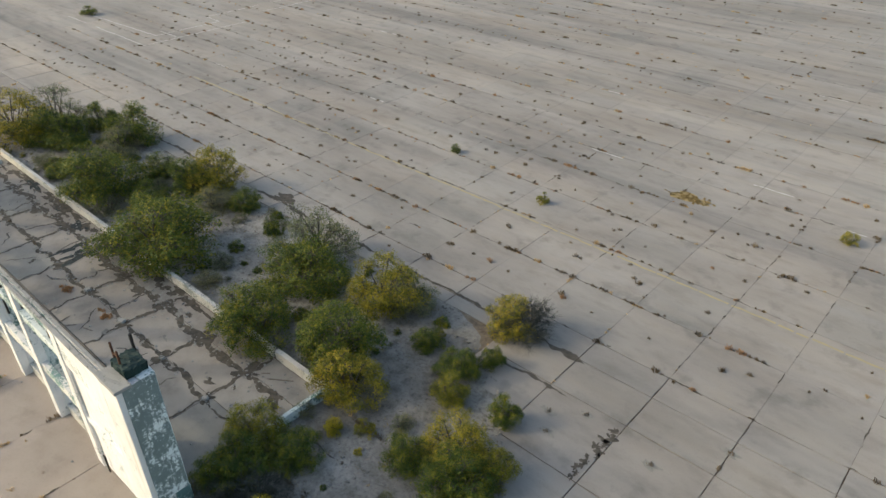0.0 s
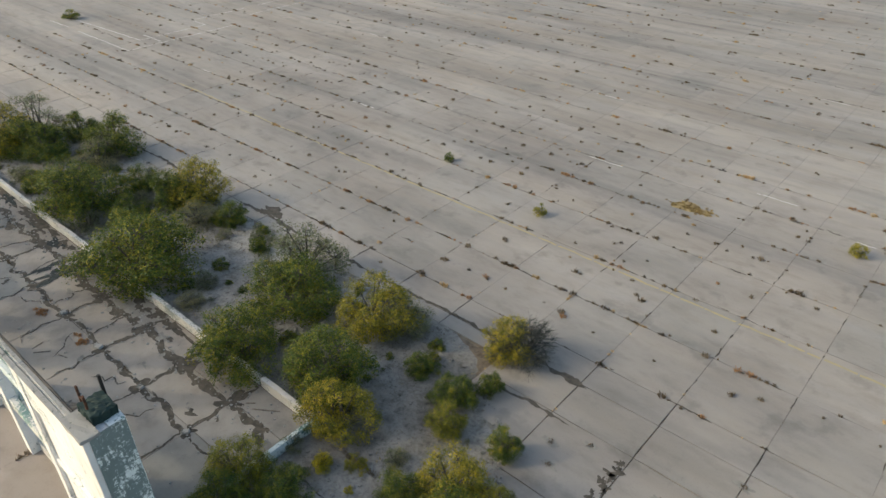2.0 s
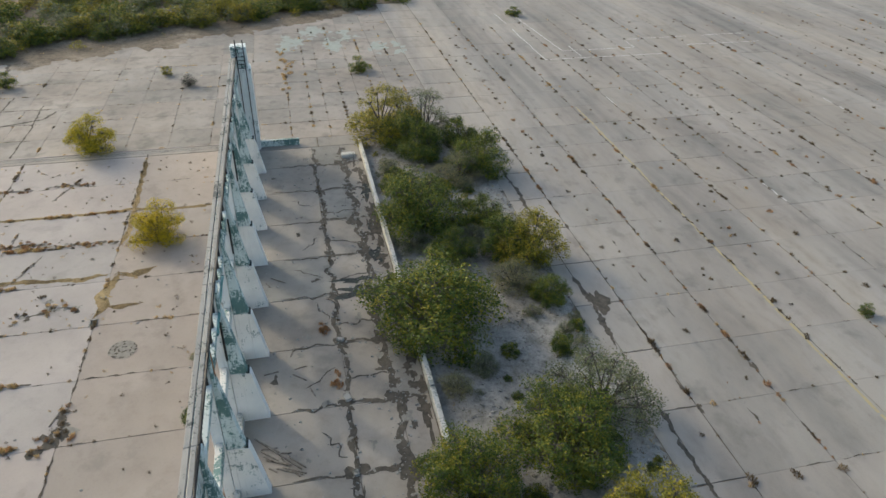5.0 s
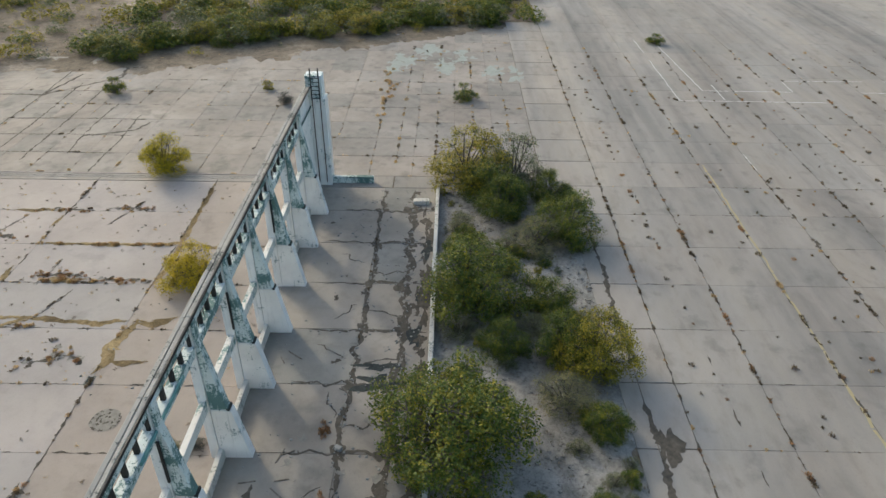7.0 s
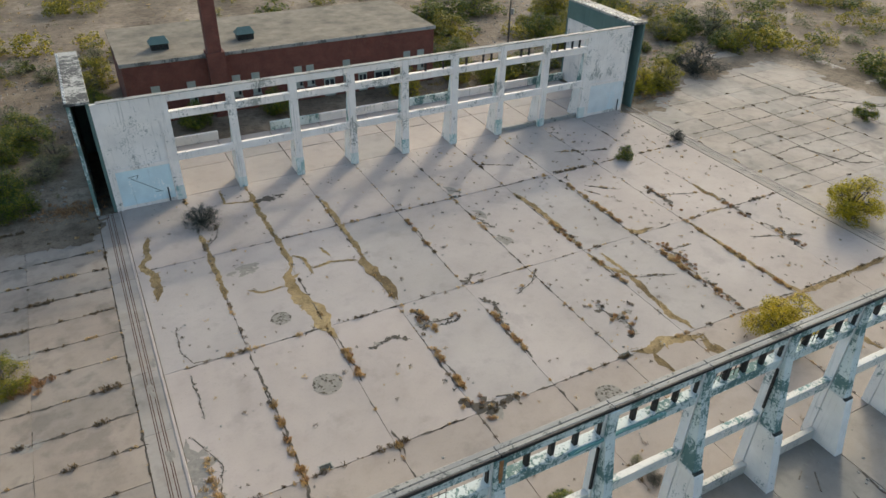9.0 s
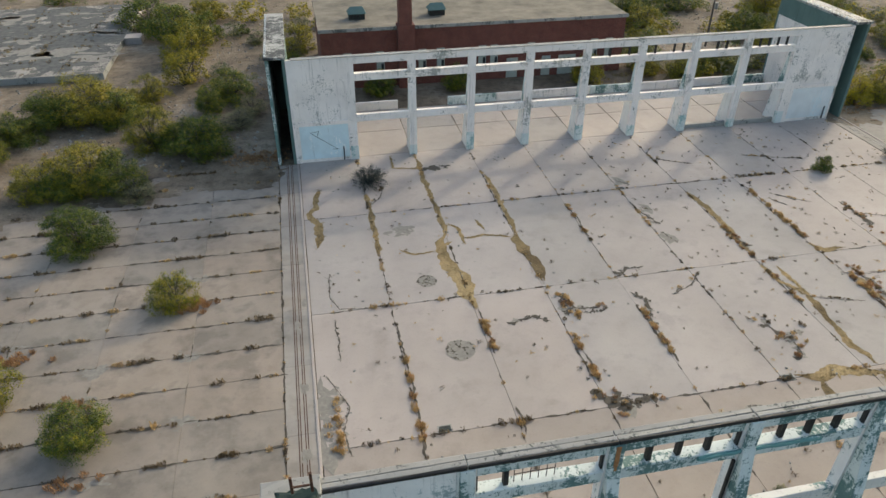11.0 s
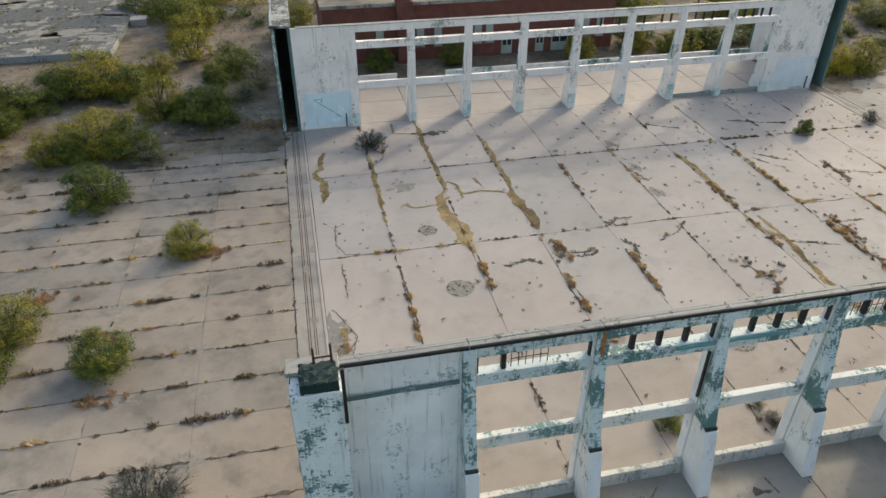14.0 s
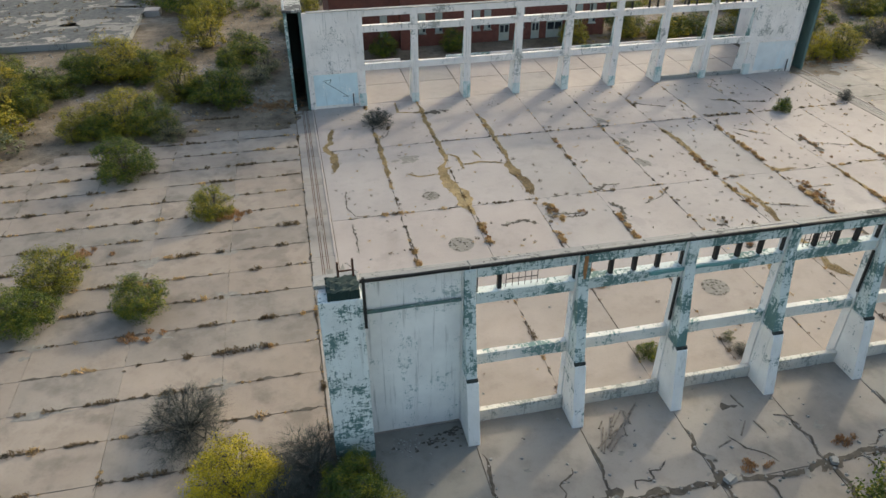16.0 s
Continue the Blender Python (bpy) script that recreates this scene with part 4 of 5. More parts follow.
# the dense thicket at the east edge and the belt north-west of the hangar
for k in range(34):
    t = k / 33
    shrub(shrub_rnd.choice(("green", "green", "yellow")), 102 + 26 * t + shrub_rnd.uniform(0, 8), 44 - 66 * t + shrub_rnd.uniform(-3, 3), shrub_rnd.uniform(4, 7), shrub_rnd.uniform(2.2, 3.8), " on open desert ground")
for k, x, y, wd, h in (
    ("yellow", -22.4, 67.2, 10.0, 5.4), ("green", -19.6, 65.6, 6.5, 3.6), ("green", -26.5, 66.2, 7.5, 4.2), ("yellow", -14.6, 58.4, 7.0, 4.4), ("green", -9.6, 55.8, 7.6, 4.2), ("green", -12.0, 57.0, 5.0, 3.2),
    ("green", -7.4, 71.6, 6.6, 3.4), ("green", -9.6, 67.0, 3.8, 3.0), ("yellow", -19.9, 49.8, 7.4, 4.2), ("green", -16.6, 48.4, 5.6, 3.8), ("yellow", -23.4, 49.0, 5.6, 3.4), ("green", -21.6, 48.2, 5.0, 3.0),
    ("green", -16.8, 96.8, 9.6, 5.4), ("yellow", -14.2, 85.6, 6.6, 4.6), ("green", -20.8, 104.0, 11.0, 6.0), ("yellow", -13.6, 91.0, 7.0, 4.6), ("yellow", -12.0, 108.0, 8.0, 4.0), ("yellow", -13.2, 77.0, 6.0, 4.6),
    ("yellow", 1.4, 89.0, 5.2, 4.0), ("grey", -4.3, 93.0, 3.6, 2.0), ("green", -30.0, 62.0, 6.0, 3.6), ("yellow", -33.0, 56.0, 6.0, 3.4), ("green", -36.0, 66.0, 8.0, 4.4), ("yellow", -17.0, 71.5, 5.0, 3.0), ("grey", -6.0, 62.0, 4.6, 1.8), ("grey", -4.6, 66.0, 4.0, 1.8), ("grey", -9.0, 80.0, 3.4, 1.6),
    ("gold", 67.7, 54.8, 5, 3.4), ("yellow", 72, 55, 6.0, 3.8), ("bare", 81, 57.5, 6.5, 4), ("green", 94.4, 74.4, 6.6, 3.4), ("yellow", 80.5, 95, 7, 3.6), ("green", 67.2, 100, 9, 4.6), ("green", 61, 101, 7, 4),
    ("yellow", 1.5, 70, 5, 4.5), ("green", 0.5, 74, 4.5, 4), ("yellow", 38, 67.5, 4.6, 3.6), ("green", 21, 68.5, 4, 3), ("green", 11, 68.5, 4, 3),
    ("yellow", 51, 67, 5, 3), ("green", 54, 68, 5, 3.2), ("yellow", 57, 70, 4, 2.4), ("yellow", 47, 69, 4, 2.6),
):
    shrub(k, x, y, wd, h, " on open desert ground")

# ---- weeds, cracks and small litter ----
weed_rnd = random.Random(77)


class Heap:
    """Collects many small pieces of one look into one mesh."""

    def __init__(self):
        self.v, self.f = [], []

    def tuft(self, x, y, r, h, n=36, z=0.0):
        for _ in range(n):
            a = weed_rnd.uniform(0, 6.28)
            d = r * math.sqrt(weed_rnd.random()) * 0.7
            px, py = x + math.cos(a) * d, y + math.sin(a) * d
            b = weed_rnd.uniform(0, 6.28)
            lean, w = weed_rnd.uniform(0.1, 0.5) * r, r * weed_rnd.uniform(0.035, 0.085)
            hh = h * weed_rnd.uniform(0.45, 1.0) * (1.15 - 0.8 * d / r)
            tx, ty = px + math.cos(b) * lean, py + math.sin(b) * lean
            i = len(self.v)
            cx, cy = -math.sin(b) * w, math.cos(b) * w
            self.v += [(px - cx, py - cy, z - 0.02), (px + cx, py + cy, z - 0.02), (tx + cx * 0.8, ty + cy * 0.8, z + hh * 0.75), (tx - cx * 0.8, ty - cy * 0.8, z + hh)]
            self.f.append((i, i + 1, i + 2, i + 3))

    def chip(self, x, y, r, z=0.0, flat=0.5):
        i = len(self.v)
        n = weed_rnd.choice((4, 5))
        ph = weed_rnd.uniform(0, 6.28)
        for k in range(n):
            a = ph + k * 6.283 / n
            q = r * weed_rnd.uniform(0.6, 1.2)
            self.v.append((x + math.cos(a) * q, y + math.sin(a) * q, z - 0.02))
        for k in range(n):
            a = ph + 0.3 + k * 6.283 / n
            q = r * weed_rnd.uniform(0.3, 0.75)
            self.v.append((x + math.cos(a) * q, y + math.sin(a) * q, z + r * flat * weed_rnd.uniform(0.6, 1.1)))
        self.f.append(tuple(range(i + n, i + 2 * n)))
        for k in range(n):
            self.f.append((i + k, i + (k + 1) % n, i + n + (k + 1) % n, i + n + k))

    def strip(self, pts, width, z=0.016, step=0.14, taper=True, rough=0.6):
        """An uneven ribbon along a line of places."""
        line = []
        for (x0, y0), (x1, y1) in zip(pts, pts[1:]):
            n = max(1, int(math.hypot(x1 - x0, y1 - y0) / step))
            line += [(x0 + (x1 - x0) * k / n, y0 + (y1 - y0) * k / n) for k in range(n)]
        line.append(pts[-1])
        m = len(line)
        prev = None
        ph = weed_rnd.uniform(0, 100)
        for k, (x, y) in enumerate(line):
            ax, ay = line[min(k + 1, m - 1)]
            bx, by = line[max(k - 1, 0)]
            l = math.hypot(ax - bx, ay - by) or 1
            nx, ny = -(ay - by) / l, (ax - bx) / l
            end = min(1.0, (min(k, m - 1 - k) * step + 0.05) / (2.5 * width + 0.1)) if taper else 1
            u = k * step / max(width, 0.12)
            wl = width * end * max(0.12, 1 + rough * (2.2 * noise.noise((u * 0.35, ph, 0)) + 0.9 * noise.noise((u * 1.3, ph, 4)))) * 0.5
            wr = width * end * max(0.12, 1 + rough * (2.2 * noise.noise((u * 0.35, ph, 20)) + 0.9 * noise.noise((u * 1.3, ph, 24)))) * 0.5
            wob = noise.noise((x * 0.9, y * 0.9, 5)) * 0.14 + noise.noise((x * 3, y * 3, 8)) * 0.05
            i = len(self.v)
            zz = z + weed_rnd.uniform(0, 0.003)
            self.v += [(x + nx * (wob + wl), y + ny * (wob + wl), zz), (x + nx * (wob - wr), y + ny * (wob - wr), zz)]
            if prev is not None:
                self.f.append((prev, prev + 1, i + 1, i))
            prev = i

    def blot(self, x, y, rx, ry, z=0.018, n=26, rough=0.35):
        i = len(self.v)
        ph = weed_rnd.uniform(0, 50)
        self.v.append((x, y, z))
        for k in range(n):
            a = k * 6.283 / n
            q = 1 + rough * 1.6 * noise.noise((math.cos(a) * 1.4 + ph, math.sin(a) * 1.4, ph)) + rough * weed_rnd.uniform(-0.25, 0.25)
            self.v.append((x + math.cos(a) * rx * q, y + math.sin(a) * ry * q, z))
        for k in range(n):
            self.f.append((i, i + 1 + k, i + 1 + (k + 1) % n))

    def make(self, name, material, label, category):
        return tagged(soup(name, self.v, self.f, material), label, category, kind="stuff")


def along(p, q, gap, fn):
    """Calls fn at uneven steps from p to q."""
    l = math.hypot(q[0] - p[0], q[1] - p[1])
    t = weed_rnd.uniform(0, gap)
    while t < l:
        fn(p[0] + (q[0] - p[0]) * t / l, p[1] + (q[1] - p[1]) * t / l)
        t += gap * weed_rnd.expovariate(1.0) + 0.12


brown, ochre, rust, straw, soil, patch = Heap(), Heap(), Heap(), Heap(), Heap(), Heap()


def weedy(p, q, gap, size, heaps=(brown,), soil_gap=3.0, width=0.16):
    """Low tufts in runs along a joint, with broken lengths of dark soil between."""
    dx, dy = q[0] - p[0], q[1] - p[1]
    l = math.hypot(dx, dy)
    ux, uy = dx / l, dy / l

    def one(x, y):
        s = size * weed_rnd.choice((0.45, 0.6, 0.75, 0.95, 1.25))
        n = weed_rnd.choice((1, 1, 1, 1, 2, 2, 4))
        heap = weed_rnd.choice(heaps)
        for k in range(n):
            o = (k - n / 2) * s * 0.9 + weed_rnd.gauss(0, 0.08)
            e = s * weed_rnd.uniform(0.6, 1.1)
            heap.tuft(x + ux * o + weed_rnd.gauss(0, 0.04), y + uy * o + weed_rnd.gauss(0, 0.04), e * 0.85, e * 0.7)
    along(p, q, gap * 0.8, one)

    def dirt(x, y):
        k = weed_rnd.uniform(0.3, 1.6)
        soil.strip([(x, y), (x + ux * k, y + uy * k)], width * weed_rnd.uniform(0.5, 1.6), step=0.2, rough=0.8)
    along(p, q, soil_gap, dirt)


# south apron: tufted lines run along the lanes, thinner cracks cross them
for y in APRON_YS:
    near = y > -60
    weedy((-32 if near else -60, y), (112, y), 2.3 if near else 4.0, 0.36 if near else 0.42, (brown, brown, brown, rust, ochre), 3.5, 0.14)
weedy((10, -31.5), (60, -31.5), 3.2, 0.28, (brown, rust), 5.0, 0.14)
weedy((20, -28.2), (60, -28.2), 2.4, 0.34, (brown, rust, ochre), 2.0, 0.16)
weedy((0, -34.3), (62, -34.3), 2.6, 0.32, (brown, rust), 2.6, 0.16)
for x in APRON_XS:
    if -34 < x < 64:
        weedy((x, -62), (x, -25.6 if x > 0 else -12), 9.0, 0.22, (brown, brown, ochre), 5.0, 0.07)
for y in APRON_YS[-7:-1]:
    def lone(px, py):
        r = weed_rnd.choice((0.18, 0.24, 0.3, 0.4))
        weed_rnd.choice((brown, brown, brown, brown, rust)).tuft(px, py + weed_rnd.gauss(0, 0.15), r, r * 0.9)
    along((-20, y + 3.05), (100, y + 3.05), 4.4, lone)
    along((-20, y), (100, y), 6.0, lone)
for k in range(620):
    x, y = weed_rnd.uniform(-70, 110), weed_rnd.uniform(-150, -26)
    weed_rnd.choice((brown, brown, brown, brown, ochre)).tuft(x, y, weed_rnd.uniform(0.12, 0.34), weed_rnd.uniform(0.12, 0.3))
for x, y, r in ((4.9, -43.6, 0.75), (19.7, -46.9, 0.7), (-21, -55.9, 0.9)):
    shrub("yellow" if x != 19.7 else "green", x, y, r * 2, r * 1.5, " in a joint of the apron")
straw.blot(-6.1, -54.5, 2.3, 0.9)
for _ in range(90):
    straw.tuft(-6.1 + weed_rnd.gauss(0, 1.0), -54.5 + weed_rnd.gauss(0, 0.4), 0.18, 0.16)
# dark asphalt-filled cracks beside the rubble strip
soil.strip([(54, -25.4), (48.6, -25.6), (44, -25.7), (38, -25.6), (33, -25.9)], 0.36, rough=1.0)
soil.strip([(29.5, -25.6), (25.6, -25.8), (20.0, -25.4)], 0.4, rough=1.0)
soil.blot(25.6, -26.3, 1.1, 0.7, rough=0.9)
patch.blot(54.2, -25.9, 0.7, 0.4, rough=0.8)
soil.strip([(14, -25.6), (9, -25.5), (2, -25.7), (-5, -25.6)], 0.24, rough=1.0)
soil.strip([(-4, -25.5), (-8, -25.7), (-11.5, -25.4)], 0.36, rough=1.0)
soil.strip([(-6.5, -21.5), (-9, -21.8), (-12.4, -21.8)], 0.22, rough=1.0)
for k in range(14):
    soil.blot(-16.5 + weed_rnd.gauss(0, 0.2), -21.2 + 0.38 * k, weed_rnd.uniform(0.1, 0.32), weed_rnd.uniform(0.12, 0.36), rough=0.9)
for _ in range(60):
    x, y = weed_rnd.choice(APRON_XS[19:36]) + weed_rnd.gauss(0, 1.2), weed_rnd.choice(APRON_YS[-7:]) + weed_rnd.gauss(0, 0.12)
    soil.blot(x, y, weed_rnd.uniform(0.12, 0.5), weed_rnd.uniform(0.06, 0.18), n=12, rough=0.9)
for x, y in ((-12.3, -19.8), (-13.2, -18.2), (-14.4, -21.2), (-19.6, -20.2), (-23.0, -24.4)):
    patch.blot(x, y, 0.5, 0.3, rough=0.7)
    brown.tuft(x, y, 0.3, 0.2)

# west apron: rows of weeds in the close-set joints
for y in WEST_YS:
    weedy((-50, y), (-2.0, y), 1.2, 0.40, (brown, brown, brown, ochre), 1.0, 0.24)
for x in WEST_XS[6:]:
    weedy((x, -9), (x, 49), 9.0, 0.22, (brown, ochre), 6.0, 0.06)
weedy((-1.75, 3), (-1.75, 50.5), 1.6, 0.22, (brown, ochre), 2.0, 0.1)
for x, y, n in ((-8.4, 28.7, 26), (-19.0, 24.8, 14), (-14.6, 19.6, 10), (-13.5, 13.6, 10)):
    for _ in range(n):
        rust.tuft(x + weed_rnd.gauss(0, 0.7), y + weed_rnd.gauss(0, 0.35), 0.35, 0.4)
for x, y, rx, ry in ((-12.4, 13.4, 1.2, 0.35), (-18, 7.7, 1.3, 0.3), (-6.0, 11.0, 0.9, 0.3), (-9.5, 32.2, 1.6, 0.6), (-14, 22.6, 0.9, 0.5)):
    patch.blot(x, y, rx, ry, rough=0.7)
# east apron
for y in EAST_YS:
    weedy((63.4, y), (98, y), 5.0, 0.26, (brown, brown, ochre), 9.0, 0.08)
for x in EAST_XS:
    weedy((x, -22), (x, 48), 5.5, 0.26, (brown, brown, ochre), 8.0, 0.08)
for y in (-5.9, -10.4, -15.0, -19.4):
    weedy((66, y), (112, y), 1.8, 0.36, (brown, ochre), 4.0, 0.1)
for _ in range(24):
    ochre.tuft(90 + weed_rnd.gauss(0, 5), -3 + weed_rnd.gauss(0, 0.6), 0.4, 0.45)
soil.strip([(87, 55), (86.9, 44.9), (94.5, 36.6), (100, 38)], 0.4, rough=0.9)
soil.strip([(86.9, 44.9), (96, 42.9)], 0.35, rough=0.9)
soil.strip([(72.9, 33.3), (74.9, 27.3), (78, 26)], 0.3, rough=0.9)
for y0, x0, x1 in ((41, 64, 92), (37, 66, 96), (32.5, 68, 84), (45, 70, 98), (28, 63, 80)):
    soil.strip([(x0, y0), ((x0 + x1) / 2, y0 + weed_rnd.uniform(-0.6, 0.6)), (x1, y0 + 0.4)], 0.16, step=0.1, rough=1.1)
for x in (68.2, 73.3, 78.4, 88.6):
    soil.strip([(x, 27), (x + 0.3, 33), (x, 44)], 0.12, step=0.1, rough=1.1)

chips = Heap()


def fissure(pts, width, grit=2.5):
    """A broken joint: a band of dark soil with torn-out pockets beside it and chips in it."""
    soil.strip(pts, width, step=0.12, rough=0.55)
    for (x0, y0), (x1, y1) in zip(pts, pts[1:]):
        l = math.hypot(x1 - x0, y1 - y0)
        for _ in range(int(l * grit * 0.5)):
            t, o = weed_rnd.random(), weed_rnd.gauss(0, width * 0.4)
            x, y = x0 + (x1 - x0) * t - (y1 - y0) / l * o, y0 + (y1 - y0) * t + (x1 - x0) / l * o
            r = width * weed_rnd.choice((0.3, 0.4, 0.6))
            weed_rnd.choice((soil, soil, patch)).blot(x, y, r * weed_rnd.uniform(0.6, 1.4), r * weed_rnd.uniform(0.6, 1.4), z=0.017 + weed_rnd.uniform(0, 0.004), n=14, rough=0.6)
        for _ in range(int(l * grit * 1.2)):
            t, o = weed_rnd.random(), weed_rnd.gauss(0, width * 0.8)
            chips.chip(x0 + (x1 - x0) * t - (y1 - y0) / l * o, y0 + (y1 - y0) * t + (x1 - x0) / l * o, weed_rnd.choice((0.03, 0.05, 0.08, 0.13)), 0.015, 0.4)


def crack(pts, width, rough=0.9):
    """A thin broken crack with crumbled edges."""
    soil.strip(pts, width * 0.4, step=0.08, rough=1.1)
    for (x0, y0), (x1, y1) in zip(pts, pts[1:]):
        l = math.hypot(x1 - x0, y1 - y0)
        for _ in range(int(l * 6)):
            t, o = weed_rnd.random(), weed_rnd.gauss(0, width * 0.3)
            x, y = x0 + (x1 - x0) * t - (y1 - y0) / l * o, y0 + (y1 - y0) * t + (x1 - x0) / l * o
            r = width * weed_rnd.choice((0.12, 0.2, 0.3, 0.45))
            weed_rnd.choice((soil, soil, patch)).blot(x, y, r * weed_rnd.uniform(0.6, 1.5), r * weed_rnd.uniform(0.6, 1.5), z=0.016 + weed_rnd.uniform(0, 0.004), n=8, rough=1.0)
            if weed_rnd.random() < 0.3:
                brown.tuft(x, y, 0.1, 0.08, 8)
            if weed_rnd.random() < 0.35:
                chips.chip(x + weed_rnd.gauss(0, 0.1), y + weed_rnd.gauss(0, 0.1), weed_rnd.choice((0.03, 0.05, 0.08)), 0.015, 0.4)


def crumbled(x, y, rx, ry, n=30, heap=patch):
    """Spalled concrete: many small torn spots."""
    for _ in range(n):
        r = weed_rnd.choice((0.06, 0.1, 0.16, 0.26)) * max(rx, ry) * 0.9
        heap.blot(x + weed_rnd.gauss(0, rx * 0.5), y + weed_rnd.gauss(0, ry * 0.5), r * 1.4, r, z=0.013 + weed_rnd.uniform(0, 0.005), n=9, rough=1.0)


# hangar floor joints
for y in HANGAR_YS[1:-1]:
    weedy((1.2, y), (61, y), 1.5, 0.34, (brown, brown, ochre), 1.8, 0.14)
for x in HANGAR_XS[1:-1]:
    weedy((x, 3), (x, 50.5), 2.0, 0.30, (brown, brown, ochre, ochre), 2.2, 0.13)
for x, a, b in ((6.3, 12, 24), (12.5, 19.2, 24.2), (12.4, 12, 14.4), (18.4, 15.2, 20.1), (19.4, 21.5, 24.8), (24.4, 16, 21.5), (24.3, 33, 37.5), (36.6, 26, 33), (36.6, 20, 25), (42.6, 18, 23), (42.6, 28, 38), (48.5, 14, 24)):
    def clump(px, py):
        for _ in range(3):
            weed_rnd.choice((ochre, ochre, ochre, rust)).tuft(px + weed_rnd.gauss(0, 0.1), py + weed_rnd.gauss(0, 0.2), 0.32, 0.3)
    along((x, a), (x, b), 1.1, clump)
    soil.strip([(x, a), (x + 0.1, (a + b) / 2), (x, b)], 0.12, rough=0.9)


turf = Heap()


def mat(pts, width, per=14.0):
    """Dry grass that fills a wide crack, ragged, with side fingers and low tufts on it."""
    turf.strip(pts, width, z=0.014, step=0.08, rough=0.6)
    turf.strip([(x + weed_rnd.uniform(-0.3, 0.3) * width, y) for x, y in pts], width * 0.6, z=0.018, step=0.08, rough=0.9)
    for x0, y0 in pts[1:-1]:
        turf.strip([(x0, y0), (x0 + weed_rnd.uniform(-0.6, 0.6) * width * 2, y0 + weed_rnd.uniform(-0.6, 0.6) * width * 2)], width * 0.5, z=0.013, step=0.08, rough=1.0)
    for (x0, y0), (x1, y1) in zip(pts, pts[1:]):
        for _ in range(int(math.hypot(x1 - x0, y1 - y0) * per)):
            t = weed_rnd.random()
            weed_rnd.choice((straw, straw, straw, ochre, brown)).tuft(x0 + (x1 - x0) * t + weed_rnd.gauss(0, width * 0.22), y0 + (y1 - y0) * t + weed_rnd.gauss(0, width * 0.22), 0.12, 0.08, 9)


mat([(12.3, 49.6), (12.2, 45.4), (12.3, 40.1), (12.3, 36.9), (12.3, 34.6)], 0.42)
mat([(12.3, 35.0), (11.5, 33.1), (11.8, 29.7), (12.3, 26.3), (12.4, 24.2)], 1.15)
mat([(12.7, 36.4), (13.5, 35.7), (13.6, 33.9), (13.5, 33.0)], 0.24)
mat([(13.6, 33.9), (15.4, 34.1), (17.7, 33.3)], 0.22)
mat([(15.4, 36.6), (15.7, 34.9)], 0.3)
mat([(8.0, 33.1), (9.1, 32.2), (10.8, 32.4)], 0.26)
mat([(9.7, 50.9), (9.5, 48.1), (12.0, 47.5)], 0.2)
mat([(6.2, 43.4), (6.3, 39.8), (6.3, 35.6), (6.2, 32.5)], 0.45)
mat([(18.3, 45.0), (18.5, 43.3), (18.3, 39.7), (18.3, 35.9), (18.3, 33.6)], 0.42)
mat([(18.3, 34.0), (18.0, 31.9), (18.4, 29.3), (18.3, 26.6)], 1.0)
mat([(2.0, 45.0), (1.3, 41.5), (0.9, 40.4), (1.5, 38.6), (1.6, 36.3), (1.2, 34.7)], 0.6)
mat([(36.4, 37.7), (36.9, 34.8), (36.8, 31.5), (36.5, 28.7), (36.8, 26.8)], 0.55)
mat([(36.5, 25.4), (36.4, 23.6), (36.9, 22.3), (37.3, 21.0)], 0.45)
mat([(42.4, 27.3), (43.0, 26.2), (44.8, 26.2)], 0.7)
mat([(42.7, 22.8), (43.1, 21.9), (42.7, 20.1), (43.0, 18.9)], 0.8)
mat([(54.7, 31.4), (54.7, 29.2), (54.9, 27.4)], 0.6)
mat([(51.5, 26.2), (53.6, 26.0)], 0.5)
mat([(31.2, 13.4), (32.8, 12.8), (34.2, 13.2), (36.2, 12.6), (37.6, 12.4)], 0.8)
mat([(32.8, 12.9), (32.5, 11.4), (32.7, 9.8)], 0.6)
mat([(37.3, 12.6), (37.0, 11.0), (38.0, 9.4)], 1.1)
mat([(37.5, 24.9), (37.7, 20.9), (37.0, 16.2), (37.4, 13.1)], 0.45)
mat([(42.0, 13.0), (45, 12.6), (49.1, 12.7), (54.5, 12.9), (60.5, 13.1)], 0.45)
mat([(48.6, 25.4), (48.5, 19), (48.9, 12.7), (48.2, 9.6), (48.5, 5.0)], 0.4)
for pts, w in ((((17.6, 14.2), (18.6, 13.6), (19.4, 12.3)), 0.9), (((19.4, 13.0), (21.6, 13.2)), 0.5), (((32.4, 18.9), (32.8, 17.2), (33.3, 15.9), (32.6, 14.6)), 0.5), (((32.8, 17.0), (34.4, 17.2)), 0.7), (((18.6, 24.8), (19.2, 24.2), (18.8, 22.0)), 0.6), (((19.2, 23.0), (21.4, 22.6)), 0.3)):
    crack(list(pts), w, rough=0.9)
    for x, y in pts:
        for _ in range(3):
            weed_rnd.choice((rust, ochre, brown)).tuft(x + weed_rnd.gauss(0, 0.4), y + weed_rnd.gauss(0, 0.4), 0.26, 0.28)
for x, y, n in ((43.4, 21.4, 30), (42.8, 15.6, 18), (54.8, 25.6, 16), (55.2, 20, 14), (49.6, 31, 14), (36.5, 28.6, 16)):
    for _ in range(n):
        weed_rnd.choice((rust, rust, ochre, brown)).tuft(x + weed_rnd.gauss(0, 0.35), y + weed_rnd.gauss(0, 1.3), 0.24, 0.24)
    crack([(x, y - 2.2), (x + 0.2, y), (x, y + 2.2)], 0.5, rough=0.9)
crack([(14.1, 22.1), (16.2, 22.6), (17.4, 21.7)], 0.35)
